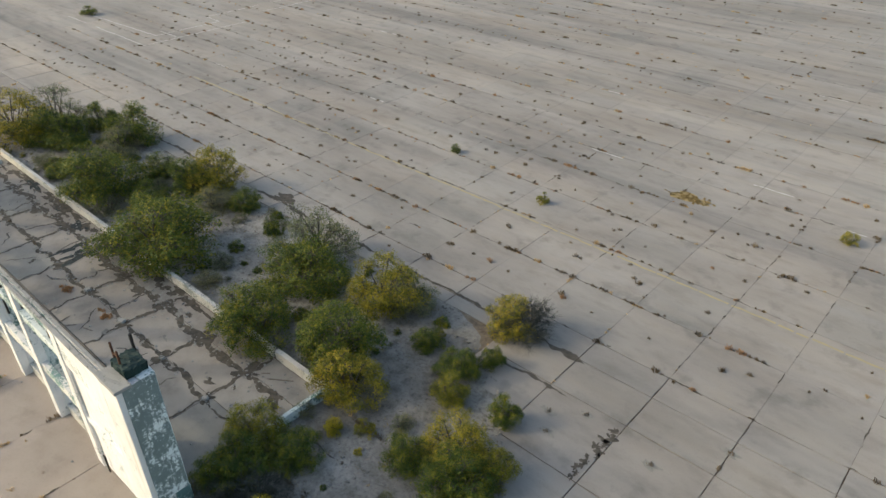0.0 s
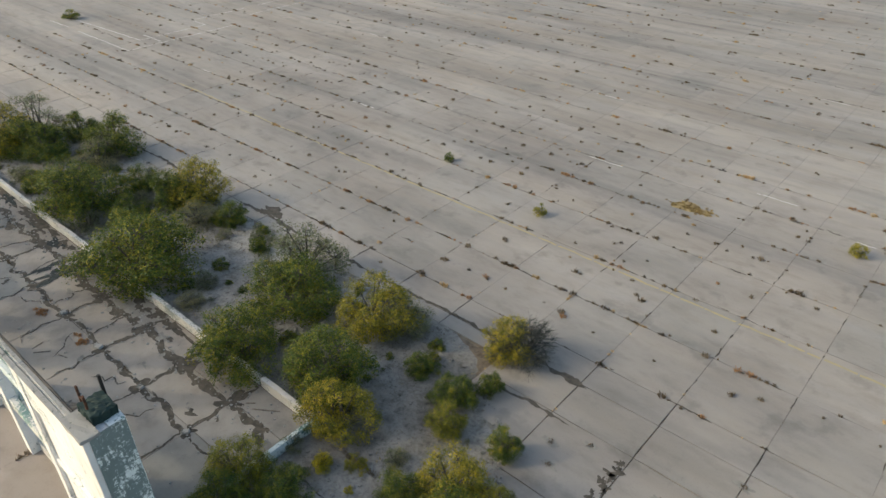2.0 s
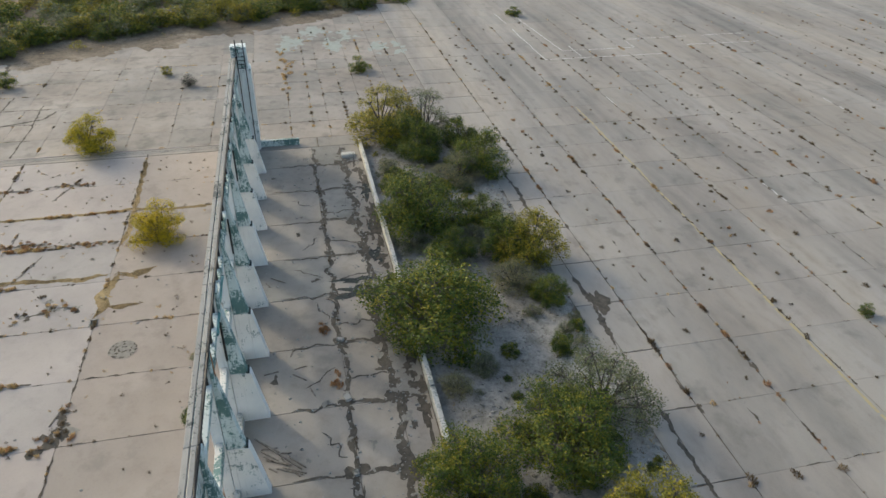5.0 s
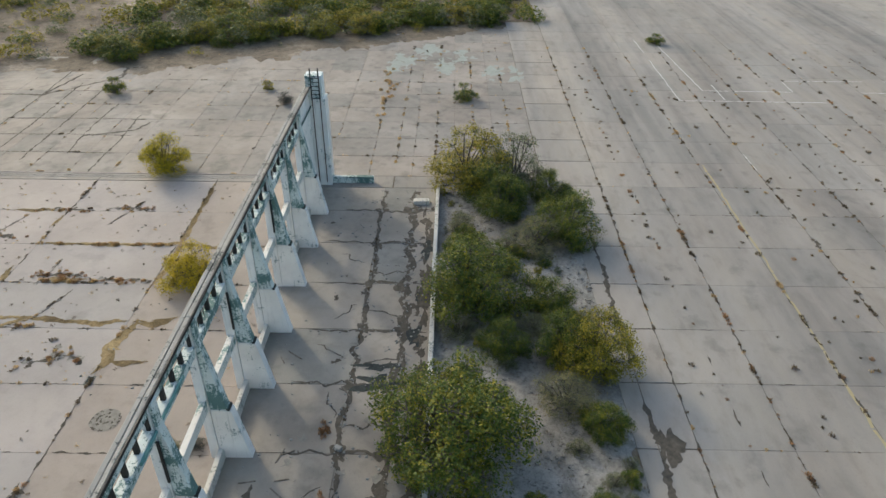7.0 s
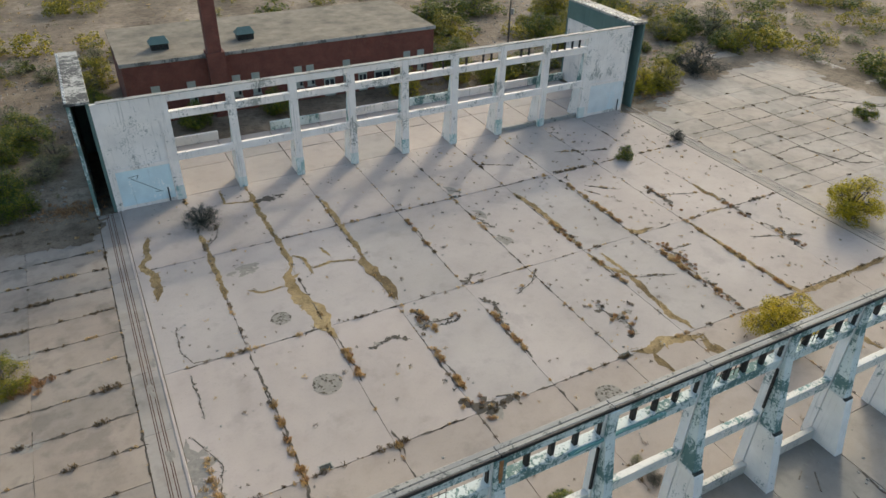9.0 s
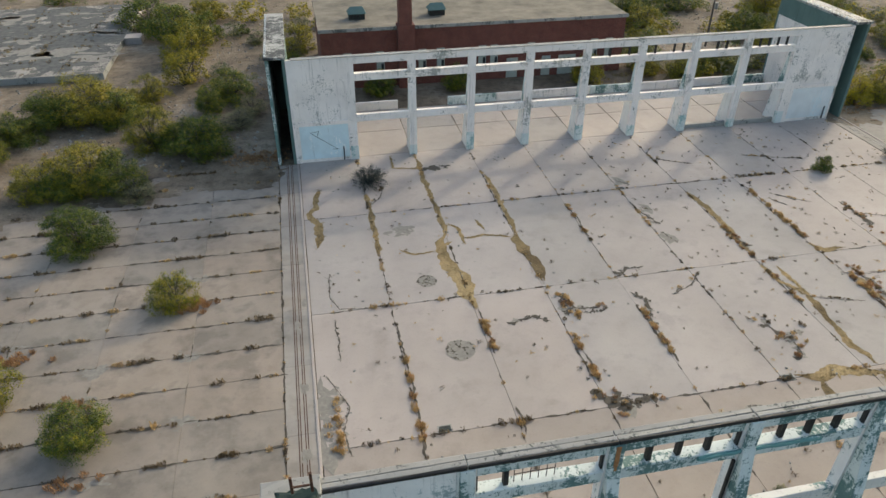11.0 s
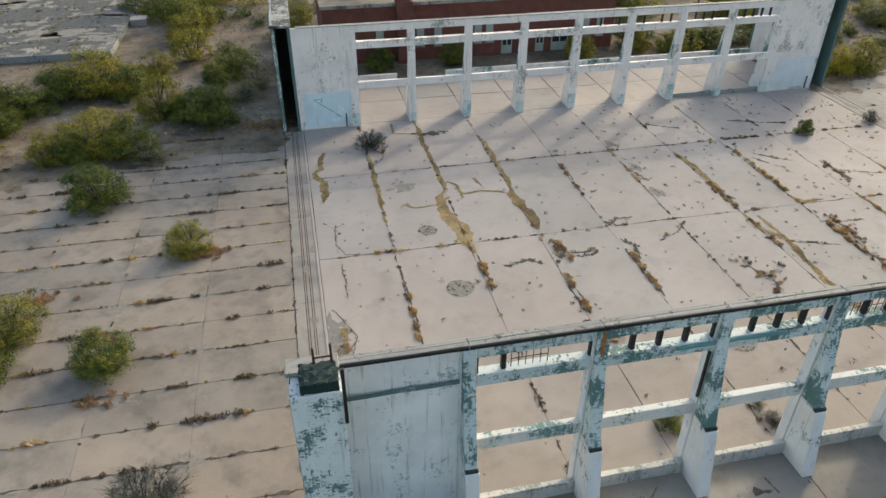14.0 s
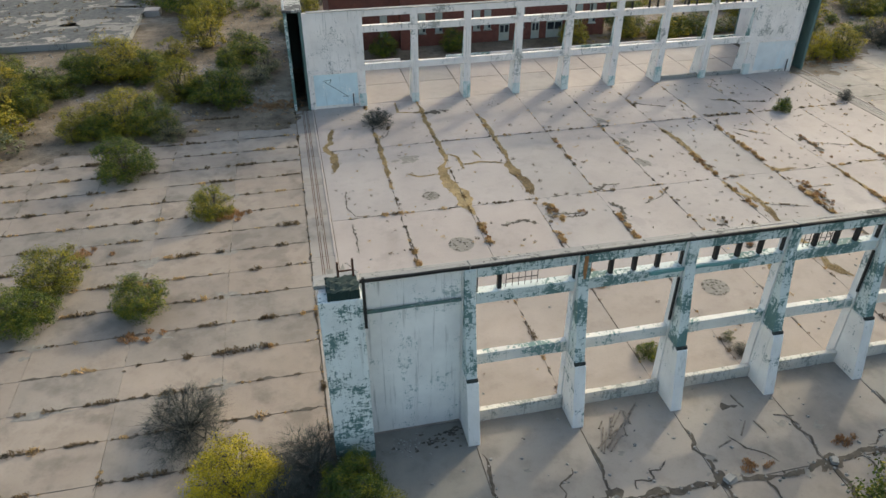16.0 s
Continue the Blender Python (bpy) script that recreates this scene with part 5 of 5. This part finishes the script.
crack([(18.9, 22.9), (20.4, 22.2), (21.8, 22.3)], 0.25)
crack([(2.0, 30.8), (1.8, 27.8), (2.4, 26.2), (4.2, 26.0), (6.4, 26.1)], 0.14)
crack([(2.0, 25.0), (2.1, 20.5)], 0.2)
crack([(24.2, 26), (25.6, 27.0), (26.8, 26.8)], 0.5)
crack([(30.3, 36), (31.2, 32.8), (30.2, 33.6)], 0.35)
crack([(24.4, 24), (25.2, 22.6), (24.4, 20)], 0.4)
for x0, y0, x1, y1 in ((6.2, 40.8, 8.2, 44.6), (36.4, 45, 39.8, 43.2), (31, 25.4, 27.5, 23.0), (37.4, 20.9, 41.5, 19.4), (44, 36, 47, 33.6), (50, 31, 54, 29.5), (42, 23, 46, 22.5), (52, 21, 57, 19.0), (46, 44, 52, 42)):
    crack([(x0, y0), ((x0 + x1) / 2 + 0.3, (y0 + y1) / 2 - 0.3), (x1, y1)], 0.18, rough=0.9)
    weedy((x0, y0), (x1, y1), 1.6, 0.26, (brown, ochre), 3.0)
# worn corner by the south-west pier
crumbled(0.9, 16.6, 0.4, 1.6)
crumbled(1.3, 13.6, 0.7, 1.0)
for _ in range(22):
    ochre.tuft(1.4 + weed_rnd.gauss(0, 0.3), 14.4 + weed_rnd.gauss(0, 1.1), 0.3, 0.32)
crumbled(8.7, 36.2, 1.5, 0.8)
for x, y, r in ((10.2, 20.1, 1.0), (27.0, 10.5, 1.0), (9.4, 28.4, 0.75)):
    patch.blot(x, y, r, r, z=0.011, n=34, rough=0.12)
    for k in range(90):
        a, q = weed_rnd.uniform(0, 6.283), r * weed_rnd.choice((0.3, 0.55, 0.6, 0.9, 0.92, 0.95))
        weed_rnd.choice((patch, soil, soil)).blot(x + math.cos(a) * q, y + math.sin(a) * q, weed_rnd.uniform(0.04, 0.12), weed_rnd.uniform(0.04, 0.12), z=0.013 + weed_rnd.uniform(0, 0.005), n=8, rough=0.8)
for k in range(900):
    x, y = weed_rnd.uniform(1, 61), weed_rnd.uniform(3, 50)
    if x < 30 and weed_rnd.random() < 0.6:
        continue
    weed_rnd.choice((brown, brown, ochre)).tuft(x, y, weed_rnd.choice((0.1, 0.14, 0.2, 0.3)), weed_rnd.uniform(0.08, 0.22), 18)

# worn spots in the door track and its crumbling inner edge
for y, r in ((24.6, 0.5), (27.5, 0.3), (18.4, 0.4), (12.8, 0.5), (33.0, 0.3), (9.0, 0.4)):
    patch.blot(-0.9 + weed_rnd.uniform(0, 0.8), y, 0.22, r, z=0.03, rough=0.8)
patch.strip([(0.55, 19.4), (0.75, 17.0), (0.6, 14.2), (0.9, 11.0)], 0.55, z=0.02, rough=1.0)
crack([(0.9, 19.4), (1.7, 17.8), (2.2, 16.4), (1.7, 14.4), (2.0, 12.4)], 0.16)
crumbled(13.8, 47.4, 1.3, 0.5, 26, soil)
crumbled(20.2, 13.3, 1.0, 0.35, 16, soil)
# spalled corners where joints of the west apron meet
for x, y in ((-13.9, 22.9), (-14.2, 20.1), (-14.6, 17.2), (-7.9, 32.0), (-8.0, 17.1), (-20.2, 26.1), (-7.8, 23.1), (-20.0, 13.9), (-14.0, 13.9), (-26.3, 20.0), (-7.7, 7.9)):
    crumbled(x, y, 0.9, 0.5, 22)
for x0, y0, x1, y1 in ((30.6, 35.8, 31.8, 35.2), (30.7, 31.6, 31.4, 29.6), (30.5, 41.3, 31.7, 40.1)):
    patch.blot((x0 + x1) / 2, (y0 + y1) / 2, 0.6, 0.8, z=0.014, n=9, rough=0.9)
    crack([(x0, y0), (x1, y1)], 0.2)

# annex floor: ragged dark fissures round islands of concrete
def jog(p, q, n, amp):
    """A broken line from p to q."""
    pts = [p]
    for k in range(1, n):
        pts.append((p[0] + (q[0] - p[0]) * k / n + weed_rnd.uniform(-amp, amp), p[1] + (q[1] - p[1]) * k / n + weed_rnd.uniform(-amp, amp)))
    return pts + [q]


def annex_lengthwise(x):
    return -4.8 - 0.5 * min(1, x / 30)


def annex_wallside(x):
    return -7.5 - 0.7 * min(1, x / 6) - 0.35 * noise.noise((x * 0.12, 3.0, 0)) - 0.3 * min(1, x / 40)


for x in ANNEX_XS:
    y1, y2 = annex_lengthwise(x), annex_wallside(x)
    fissure(jog((x + weed_rnd.uniform(-0.3, 0.3), 0.2 - weed_rnd.uniform(0, 2.2)), (x, y1), 5, 0.25), 0.17, 2.0)
    fissure(jog((x, y1), (x, y2), 4, 0.24), 0.36)
    fissure(jog((x, y2), (x + weed_rnd.uniform(-0.4, 0.4), -10.5), 3, 0.3), 0.5, 3.5)
    for y, r in ((y1, 0.45), (y2, 0.7)):
        soil.blot(x, y, r * 1.3, r, z=0.02, rough=0.8)
for a, b in zip((0.8,) + ANNEX_XS, ANNEX_XS + (60.0,)):
    n = 5
    fissure([(a + (b - a) * k / n, annex_lengthwise(a + (b - a) * k / n) + weed_rnd.uniform(-0.3, 0.3) * (0 < k < n)) for k in range(n + 1)], 0.34 if a > 3 else 0.14)
    fissure([(a + (b - a) * k / n, annex_wallside(a + (b - a) * k / n) + weed_rnd.uniform(-0.4, 0.4) * (0 < k < n)) for k in range(n + 1)], 0.58, 3.0)
for x, dx, dy in ((9.6, 1.2, 2.0), (13.6, 2.4, 1.4), (22.0, -1.8, 2.2), (27.5, 2.4, 0.8), (33.4, 1.5, 2.4), (40.0, -2.0, 1.6), (46.0, 1.4, 2.2)):
    fissure(jog((x, -4.6), (x + dx, -4.6 + dy), 5, 0.3), 0.10)
for x in (20.5, 26.8, 33.2, 38.6, 45.0):
    fissure(jog((x, -8.6), (x + weed_rnd.uniform(-0.8, 0.8), -5.3), 5, 0.35), 0.14)
# soil banked along the foot of the low wall
for _ in range(80):
    x = weed_rnd.uniform(14, 56)
    soil.blot(x, -10.45 + abs(weed_rnd.gauss(0, 0.45)), weed_rnd.uniform(0.25, 0.9), weed_rnd.uniform(0.12, 0.4), z=0.019 + weed_rnd.uniform(0, 0.004), n=16, rough=0.8)
for _ in range(70):
    x, y = weed_rnd.uniform(1, 60), weed_rnd.uniform(-10.4, 1.0)
    r = weed_rnd.choice((0.06, 0.1, 0.16, 0.26))
    weed_rnd.choice((soil, patch, patch)).blot(x, y, r * 1.3, r, n=9, rough=1.0)
black = Heap()
for x, y, rx, ry in ((30.8, -7.2, 0.7, 1.5), (32.6, -6.9, 0.4, 1.1), (48.6, -10.0, 1.2, 0.5), (41, -9.8, 0.8, 0.4), (36, -9.6, 1.0, 0.5)):
    black.blot(x, y, rx, ry, rough=0.9, z=0.021)
for x, y, rx, ry in ((4.4, 1.0, 1.0, 0.5), (3.8, 0.6, 1.3, 0.4), (5.2, 1.3, 0.5, 0.4)):
    for _ in range(16):
        soil.blot(x + weed_rnd.gauss(0, rx * 0.5), y + weed_rnd.gauss(0, ry * 0.5), 0.1, 0.07, rough=0.9, z=0.02 + weed_rnd.uniform(0, 0.004), n=10)
for _ in range(60):
    chips.chip(2.3 + weed_rnd.gauss(0, 0.6), 0.8 + weed_rnd.gauss(0, 0.4), weed_rnd.choice((0.04, 0.06, 0.1)), 0.012, 0.4)
black.make("tar_stain", M_DARK, "black tarry stains on broken concrete", "stain")
weedy((8, -5.3), (58, -5.3), 1.8, 0.2, (brown,), 9.0)
for x, y in ((26.4, -4.0), (20.8, -4.6)):
    for _ in range(9):
        rust.tuft(x + weed_rnd.gauss(0, 0.5), y + weed_rnd.gauss(0, 0.15), 0.28, 0.3)
# rubble bits
stones = Heap()
for _ in range(5200):
    x = weed_rnd.uniform(-14.5, 63)
    s0, n0 = bed_south(x), bed_north(x)
    y = weed_rnd.uniform(s0 + 0.6, n0 - 0.4)
    stones.chip(x, y, weed_rnd.choice((0.04, 0.06, 0.09, 0.14, 0.22)), 0.02)
stones.make("rubble", M_RUBBLE, "broken pale concrete rubble on bare soil", "rubble")
for _ in range(500):
    x, y = weed_rnd.uniform(1, 60), weed_rnd.choice((weed_rnd.uniform(-10.4, 1.5), weed_rnd.gauss(-8.6, 0.6)))
    chips.chip(x, y, weed_rnd.choice((0.05, 0.08, 0.14)), 0.01)
for _ in range(260):
    chips.chip(weed_rnd.uniform(1, 61), weed_rnd.choice((weed_rnd.gauss(49, 1.5), weed_rnd.uniform(3, 50))), weed_rnd.choice((0.05, 0.08, 0.12)), 0.01)
chips.make("concrete_chips", M_GREY, "scattered concrete chips on the slabs", "litter")
# desert floor: low dry weeds and stones
for _ in range(2600):
    x, y = weed_rnd.uniform(-70, 150), weed_rnd.uniform(-20, 140)
    if on_scrub(x, y):
        weed_rnd.choice((brown, straw, straw, ochre)).tuft(x, y, weed_rnd.uniform(0.2, 0.7), weed_rnd.uniform(0.15, 0.5), 9, -0.06)
for _ in range(130):
    rust.tuft(67 + weed_rnd.gauss(0, 2.4), 53.5 + weed_rnd.gauss(0, 1.4), 0.4, 0.3, 12, -0.05)
    rust.tuft(-4 + weed_rnd.gauss(0, 1.6), 53 + weed_rnd.gauss(0, 1.2), 0.4, 0.3, 12, -0.05)
    straw.tuft(50 + weed_rnd.gauss(0, 5), 69 + weed_rnd.gauss(0, 2), 0.5, 0.4, 12, -0.05)
for _ in range(1500):
    x = weed_rnd.uniform(-13, 62)
    y = weed_rnd.uniform(bed_south(x) + 0.5, bed_north(x) - 0.5)
    weed_rnd.choice((straw, brown, brown, brown)).tuft(x, y, weed_rnd.uniform(0.12, 0.32), weed_rnd.uniform(0.08, 0.25), 9)
gravel = Heap()
for _ in range(9000):
    x, y = weed_rnd.uniform(-60, 110), weed_rnd.uniform(44, 105)
    if on_scrub(x, y):
        gravel.chip(x, y, weed_rnd.choice((0.06, 0.1, 0.16, 0.26)), -0.06)
gravel.make("gravel", M_RUBBLE, "loose stones on open desert ground", "gravel")
pools = Heap()
for _ in range(46):
    r = weed_rnd.choice((0.8, 1.4, 2.2, 3.2))
    pools.blot(weed_rnd.uniform(-47, -28), weed_rnd.uniform(83, 114), r * 1.2, r, z=0.81 + weed_rnd.uniform(0, 0.006), n=24, rough=1.0)
pools.make("bitumen_remains", M_BITUMEN, "dark grey bitumen remains on the raised pad", "stain")
for _ in range(16):
    patch.blot(weed_rnd.uniform(-47, -26), weed_rnd.uniform(83, 112), weed_rnd.uniform(1, 3.5), weed_rnd.uniform(0.7, 2), z=0.815, rough=0.9)
for x in (-44, -39, -34, -29):
    for _ in range(40):
        weed_rnd.choice((brown, brown, straw)).tuft(x + weed_rnd.gauss(0, 0.3), weed_rnd.uniform(81.5, 116), weed_rnd.uniform(0.2, 0.5), 0.35, 10, 0.8)
for y in (87, 93, 99, 105):
    for _ in range(26):
        brown.tuft(weed_rnd.uniform(-49, -24), y + weed_rnd.gauss(0, 0.3), weed_rnd.uniform(0.2, 0.5), 0.35, 10, 0.8)
brown.make("dry_weeds", M_TUFT, "small dry brown weeds in concrete joints", "weeds")
ochre.make("ochre_weeds", M_TUFTO, "dry ochre weeds in concrete joints", "weeds")
rust.make("rust_weeds", M_TUFTR, "dry rust-coloured weeds in clumps", "weeds")
straw.make("straw_grass", M_GRASS, "flat straw-coloured grass in wide cracks", "grass")
turf.make("dry_turf", M_TURF, "dry tan turf in wide cracks of the floor", "grass")
soil.make("crack_soil", M_JOINT, "dark soil filling cracks and joints", "soil")
patch.make("worn_patches", M_PATCH, "dark worn patches on the concrete", "patch")

# soil blown over the broken edges of the east and north-west paving
drift = Heap()
for _ in range(9000):
    x, y = weed_rnd.uniform(63, 125), weed_rnd.uniform(-25, 60)
    if not east_open(x, y) and (east_open(x + 2, y) or east_open(x, y + 2) or east_open(x + 2, y + 2)):
        r = weed_rnd.choice((0.3, 0.6, 1.0, 1.7))
        drift.blot(x, y, r * 1.3, r, z=0.014 + weed_rnd.uniform(0, 0.008), n=14, rough=0.9)
for _ in range(2600):
    x, y = weed_rnd.uniform(-60, -2), weed_rnd.uniform(30, 54)
    e = 50.5 - max(0, -x - 12) * 0.25 - ragged(x, y) * 0.6
    if e - 3.5 < y < e:
        r = weed_rnd.choice((0.2, 0.4, 0.7, 1.2))
        drift.blot(x, y, r * 1.4, r, z=0.014 + weed_rnd.uniform(0, 0.008), n=14, rough=0.9)
drift.make("blown_soil", M_SOIL, "thin soil drifted over broken paving edges", "soil")

# painted lines on the apron
def line_run(owner, p, q, width, mat, gaps=0.25):
    l = math.hypot(q[0] - p[0], q[1] - p[1])
    ux, uy = (q[0] - p[0]) / l, (q[1] - p[1]) / l
    h = Heap()
    t = 0.0
    while t < l:
        k = weed_rnd.uniform(0.5, 4.0)
        if weed_rnd.random() > gaps:
            e = min(l, t + k)
            h.strip([(p[0] + ux * t, p[1] + uy * t), (p[0] + ux * e, p[1] + uy * e)], width, z=0.0125, step=0.8, taper=False, rough=0.25)
        t += k + weed_rnd.uniform(0.02, 0.3)
    return soup("stripe", h.v, h.f, mat, owner)


lines = thing("yellow_line", (0, 0, 0), "faded yellow taxi line on the apron", "marking", kind="structure")
line_run(lines, (-34, -39.3), (67, -40.9), 0.22, M_YELLOW, 0.03)
lines = thing("white_lines", (0, 0, 0), "faded white parking lines on the apron", "marking", kind="structure")
for p, q in (((113.6, -47.2), (91.7, -48.3)), ((91.7, -48.3), (91.6, -61.2)), ((116.8, -43.9), (87.7, -43.9)), ((87.6, -43.9), (87.5, -64.2)), ((96, -61.3), (91.6, -61.2)), ((96.3, -61.3), (96.6, -85)), ((94.2, -50.3), (88, -50.3)), ((91.6, -68), (91.5, -85))):
    line_run(lines, p, q, 0.15, M_WLINE, 0.04)
for x0, y in ((4, -58.4), (-14, -62), (-22, -58.5), (14, -77), (60, -77), (38, -52.6), (-10, -95), (66, -46.6)):
    line_run(lines, (x0, y), (x0 + 4.2, y), 0.13, M_WLINE, 0.1)
mint = Heap()
for x, y, rx, ry, n in ((104, -4, 4, 2.0, 26), (110, -8, 4, 2.6, 30), (101, -11, 3, 1.8, 20), (99, -18, 4, 1.2, 16), (106, -14, 2.5, 1.6, 14), (97, -22, 3, 0.8, 10)):
    for _ in range(n):
        r = weed_rnd.choice((0.15, 0.3, 0.5, 0.9))
        mint.blot(x + weed_rnd.gauss(0, rx * 0.55), y + weed_rnd.gauss(0, ry * 0.55), r * 1.6, r, z=0.012 + weed_rnd.uniform(0, 0.003), n=12, rough=1.0)
mint.make("mint_paint_patch", M_SPILL, "pale mint paint spilled on concrete", "stain")

# pits in the hangar floor
for x, y in ((30.7, 13.2), (7.7, 13.4), (30.5, 39.6)):
    pit = thing("floor_pit", (x, y, 0), "small square dark pit in the concrete floor", "floor pit")
    # flush near-black plate: the shade inside the hole is painted, not modelled
    part("hole_shade", worn(box_bm(bmesh.new(), -0.36, 0.36, -0.22, 0.22, -0.02, 0.016), 0.004), M_DARK, pit)
    for a, b, c, d in ((-0.44, 0.44, 0.22, 0.3), (-0.44, 0.44, -0.3, -0.22), (-0.44, -0.36, -0.22, 0.22), (0.36, 0.44, -0.22, 0.22)):
        part("rim", worn(box_bm(bmesh.new(), a, b, c, d, -0.02, 0.026), 0.004), M_GREY, pit)

# loose boards and slabs on the annex floor
board_rnd = random.Random(12)
board_me = mesh_of("plank", worn(box_bm(bmesh.new(), -0.9, 0.9, -0.045, 0.045, 0.0, 0.04), 0.006), M_WOOD)
def plank(x, y, z, turn, length):
    ob = new("plank", board_me)
    ob.matrix_world = pose(x, y, z, 0, 0, turn) @ Matrix.Diagonal((length / 1.8, 0.9, 1, 1))
    tagged(ob, "weathered grey plank lying on cracked concrete", "plank", "loose planks")


for cx, cy, n, sp in ((14.3, -0.2, 9, 0.9), (13.4, -1.5, 4, 0.5), (30.5, -5.2, 3, 0.8), (33, -0.5, 2, 1.0), (5.0, -9.2, 1, 0.3)):
    for k in range(n):
        plank(cx + board_rnd.gauss(0, sp * 0.6), cy + board_rnd.gauss(0, sp * 0.5), 0.012 + 0.012 * k, math.degrees(board_rnd.gauss(1.0, 0.4)), board_rnd.uniform(0.6, 1.8))
for x0, y0, x1, y1 in ((16.2, 1.0, 13.2, -1.8), (22.1, 0.4, 22.3, -0.6), (23.7, -1.5, 24.8, -1.8), (24.3, -1.7, 24.7, -2.5), (21.8, -1.6, 21.0, -2.5), (22.3, -1.7, 22.5, -2.6), (19.3, -3.0, 20.2, -2.7), (3.0, -10.0, 4.6, -8.9), (44.6, 35.6, 45.8, 34.2), (43.6, 34.8, 44.4, 33.6), (20.0, 13.9, 21.0, 13.6)):
    plank((x0 + x1) / 2, (y0 + y1) / 2, 0.1 if x0 == 16.2 else 0.012, math.degrees(math.atan2(y1 - y0, x1 - x0)), math.hypot(x1 - x0, y1 - y0))
block = thing("concrete_block", (57.2, -9.2, 0), "fallen concrete block by the low wall", "concrete block")
part("body", worn(box_bm(bmesh.new(), -0.35, 0.35, -0.8, 0.8, -0.02, 0.4), 0.05, 1, 0.05), M_KICK, block)
for x, y, r, turn in ((18.7, -5.1, 0.42, 20), (24.9, -5.2, 0.36, 65), (12.3, -5.0, 0.34, 10), (6.2, -4.8, 0.34, 50)):
    rock = thing("concrete_lump", (x, y, 0), "broken concrete lump lying in a wide joint", "concrete lump", "concrete lumps")
    rock.rotation_euler.z = radians(turn)
    part("body", worn(box_bm(bmesh.new(), -r * 0.8, r * 0.8, -r * 0.6, r * 0.6, -0.02, r * 0.5), 0.08, 1, 0.06), M_GREY, rock)
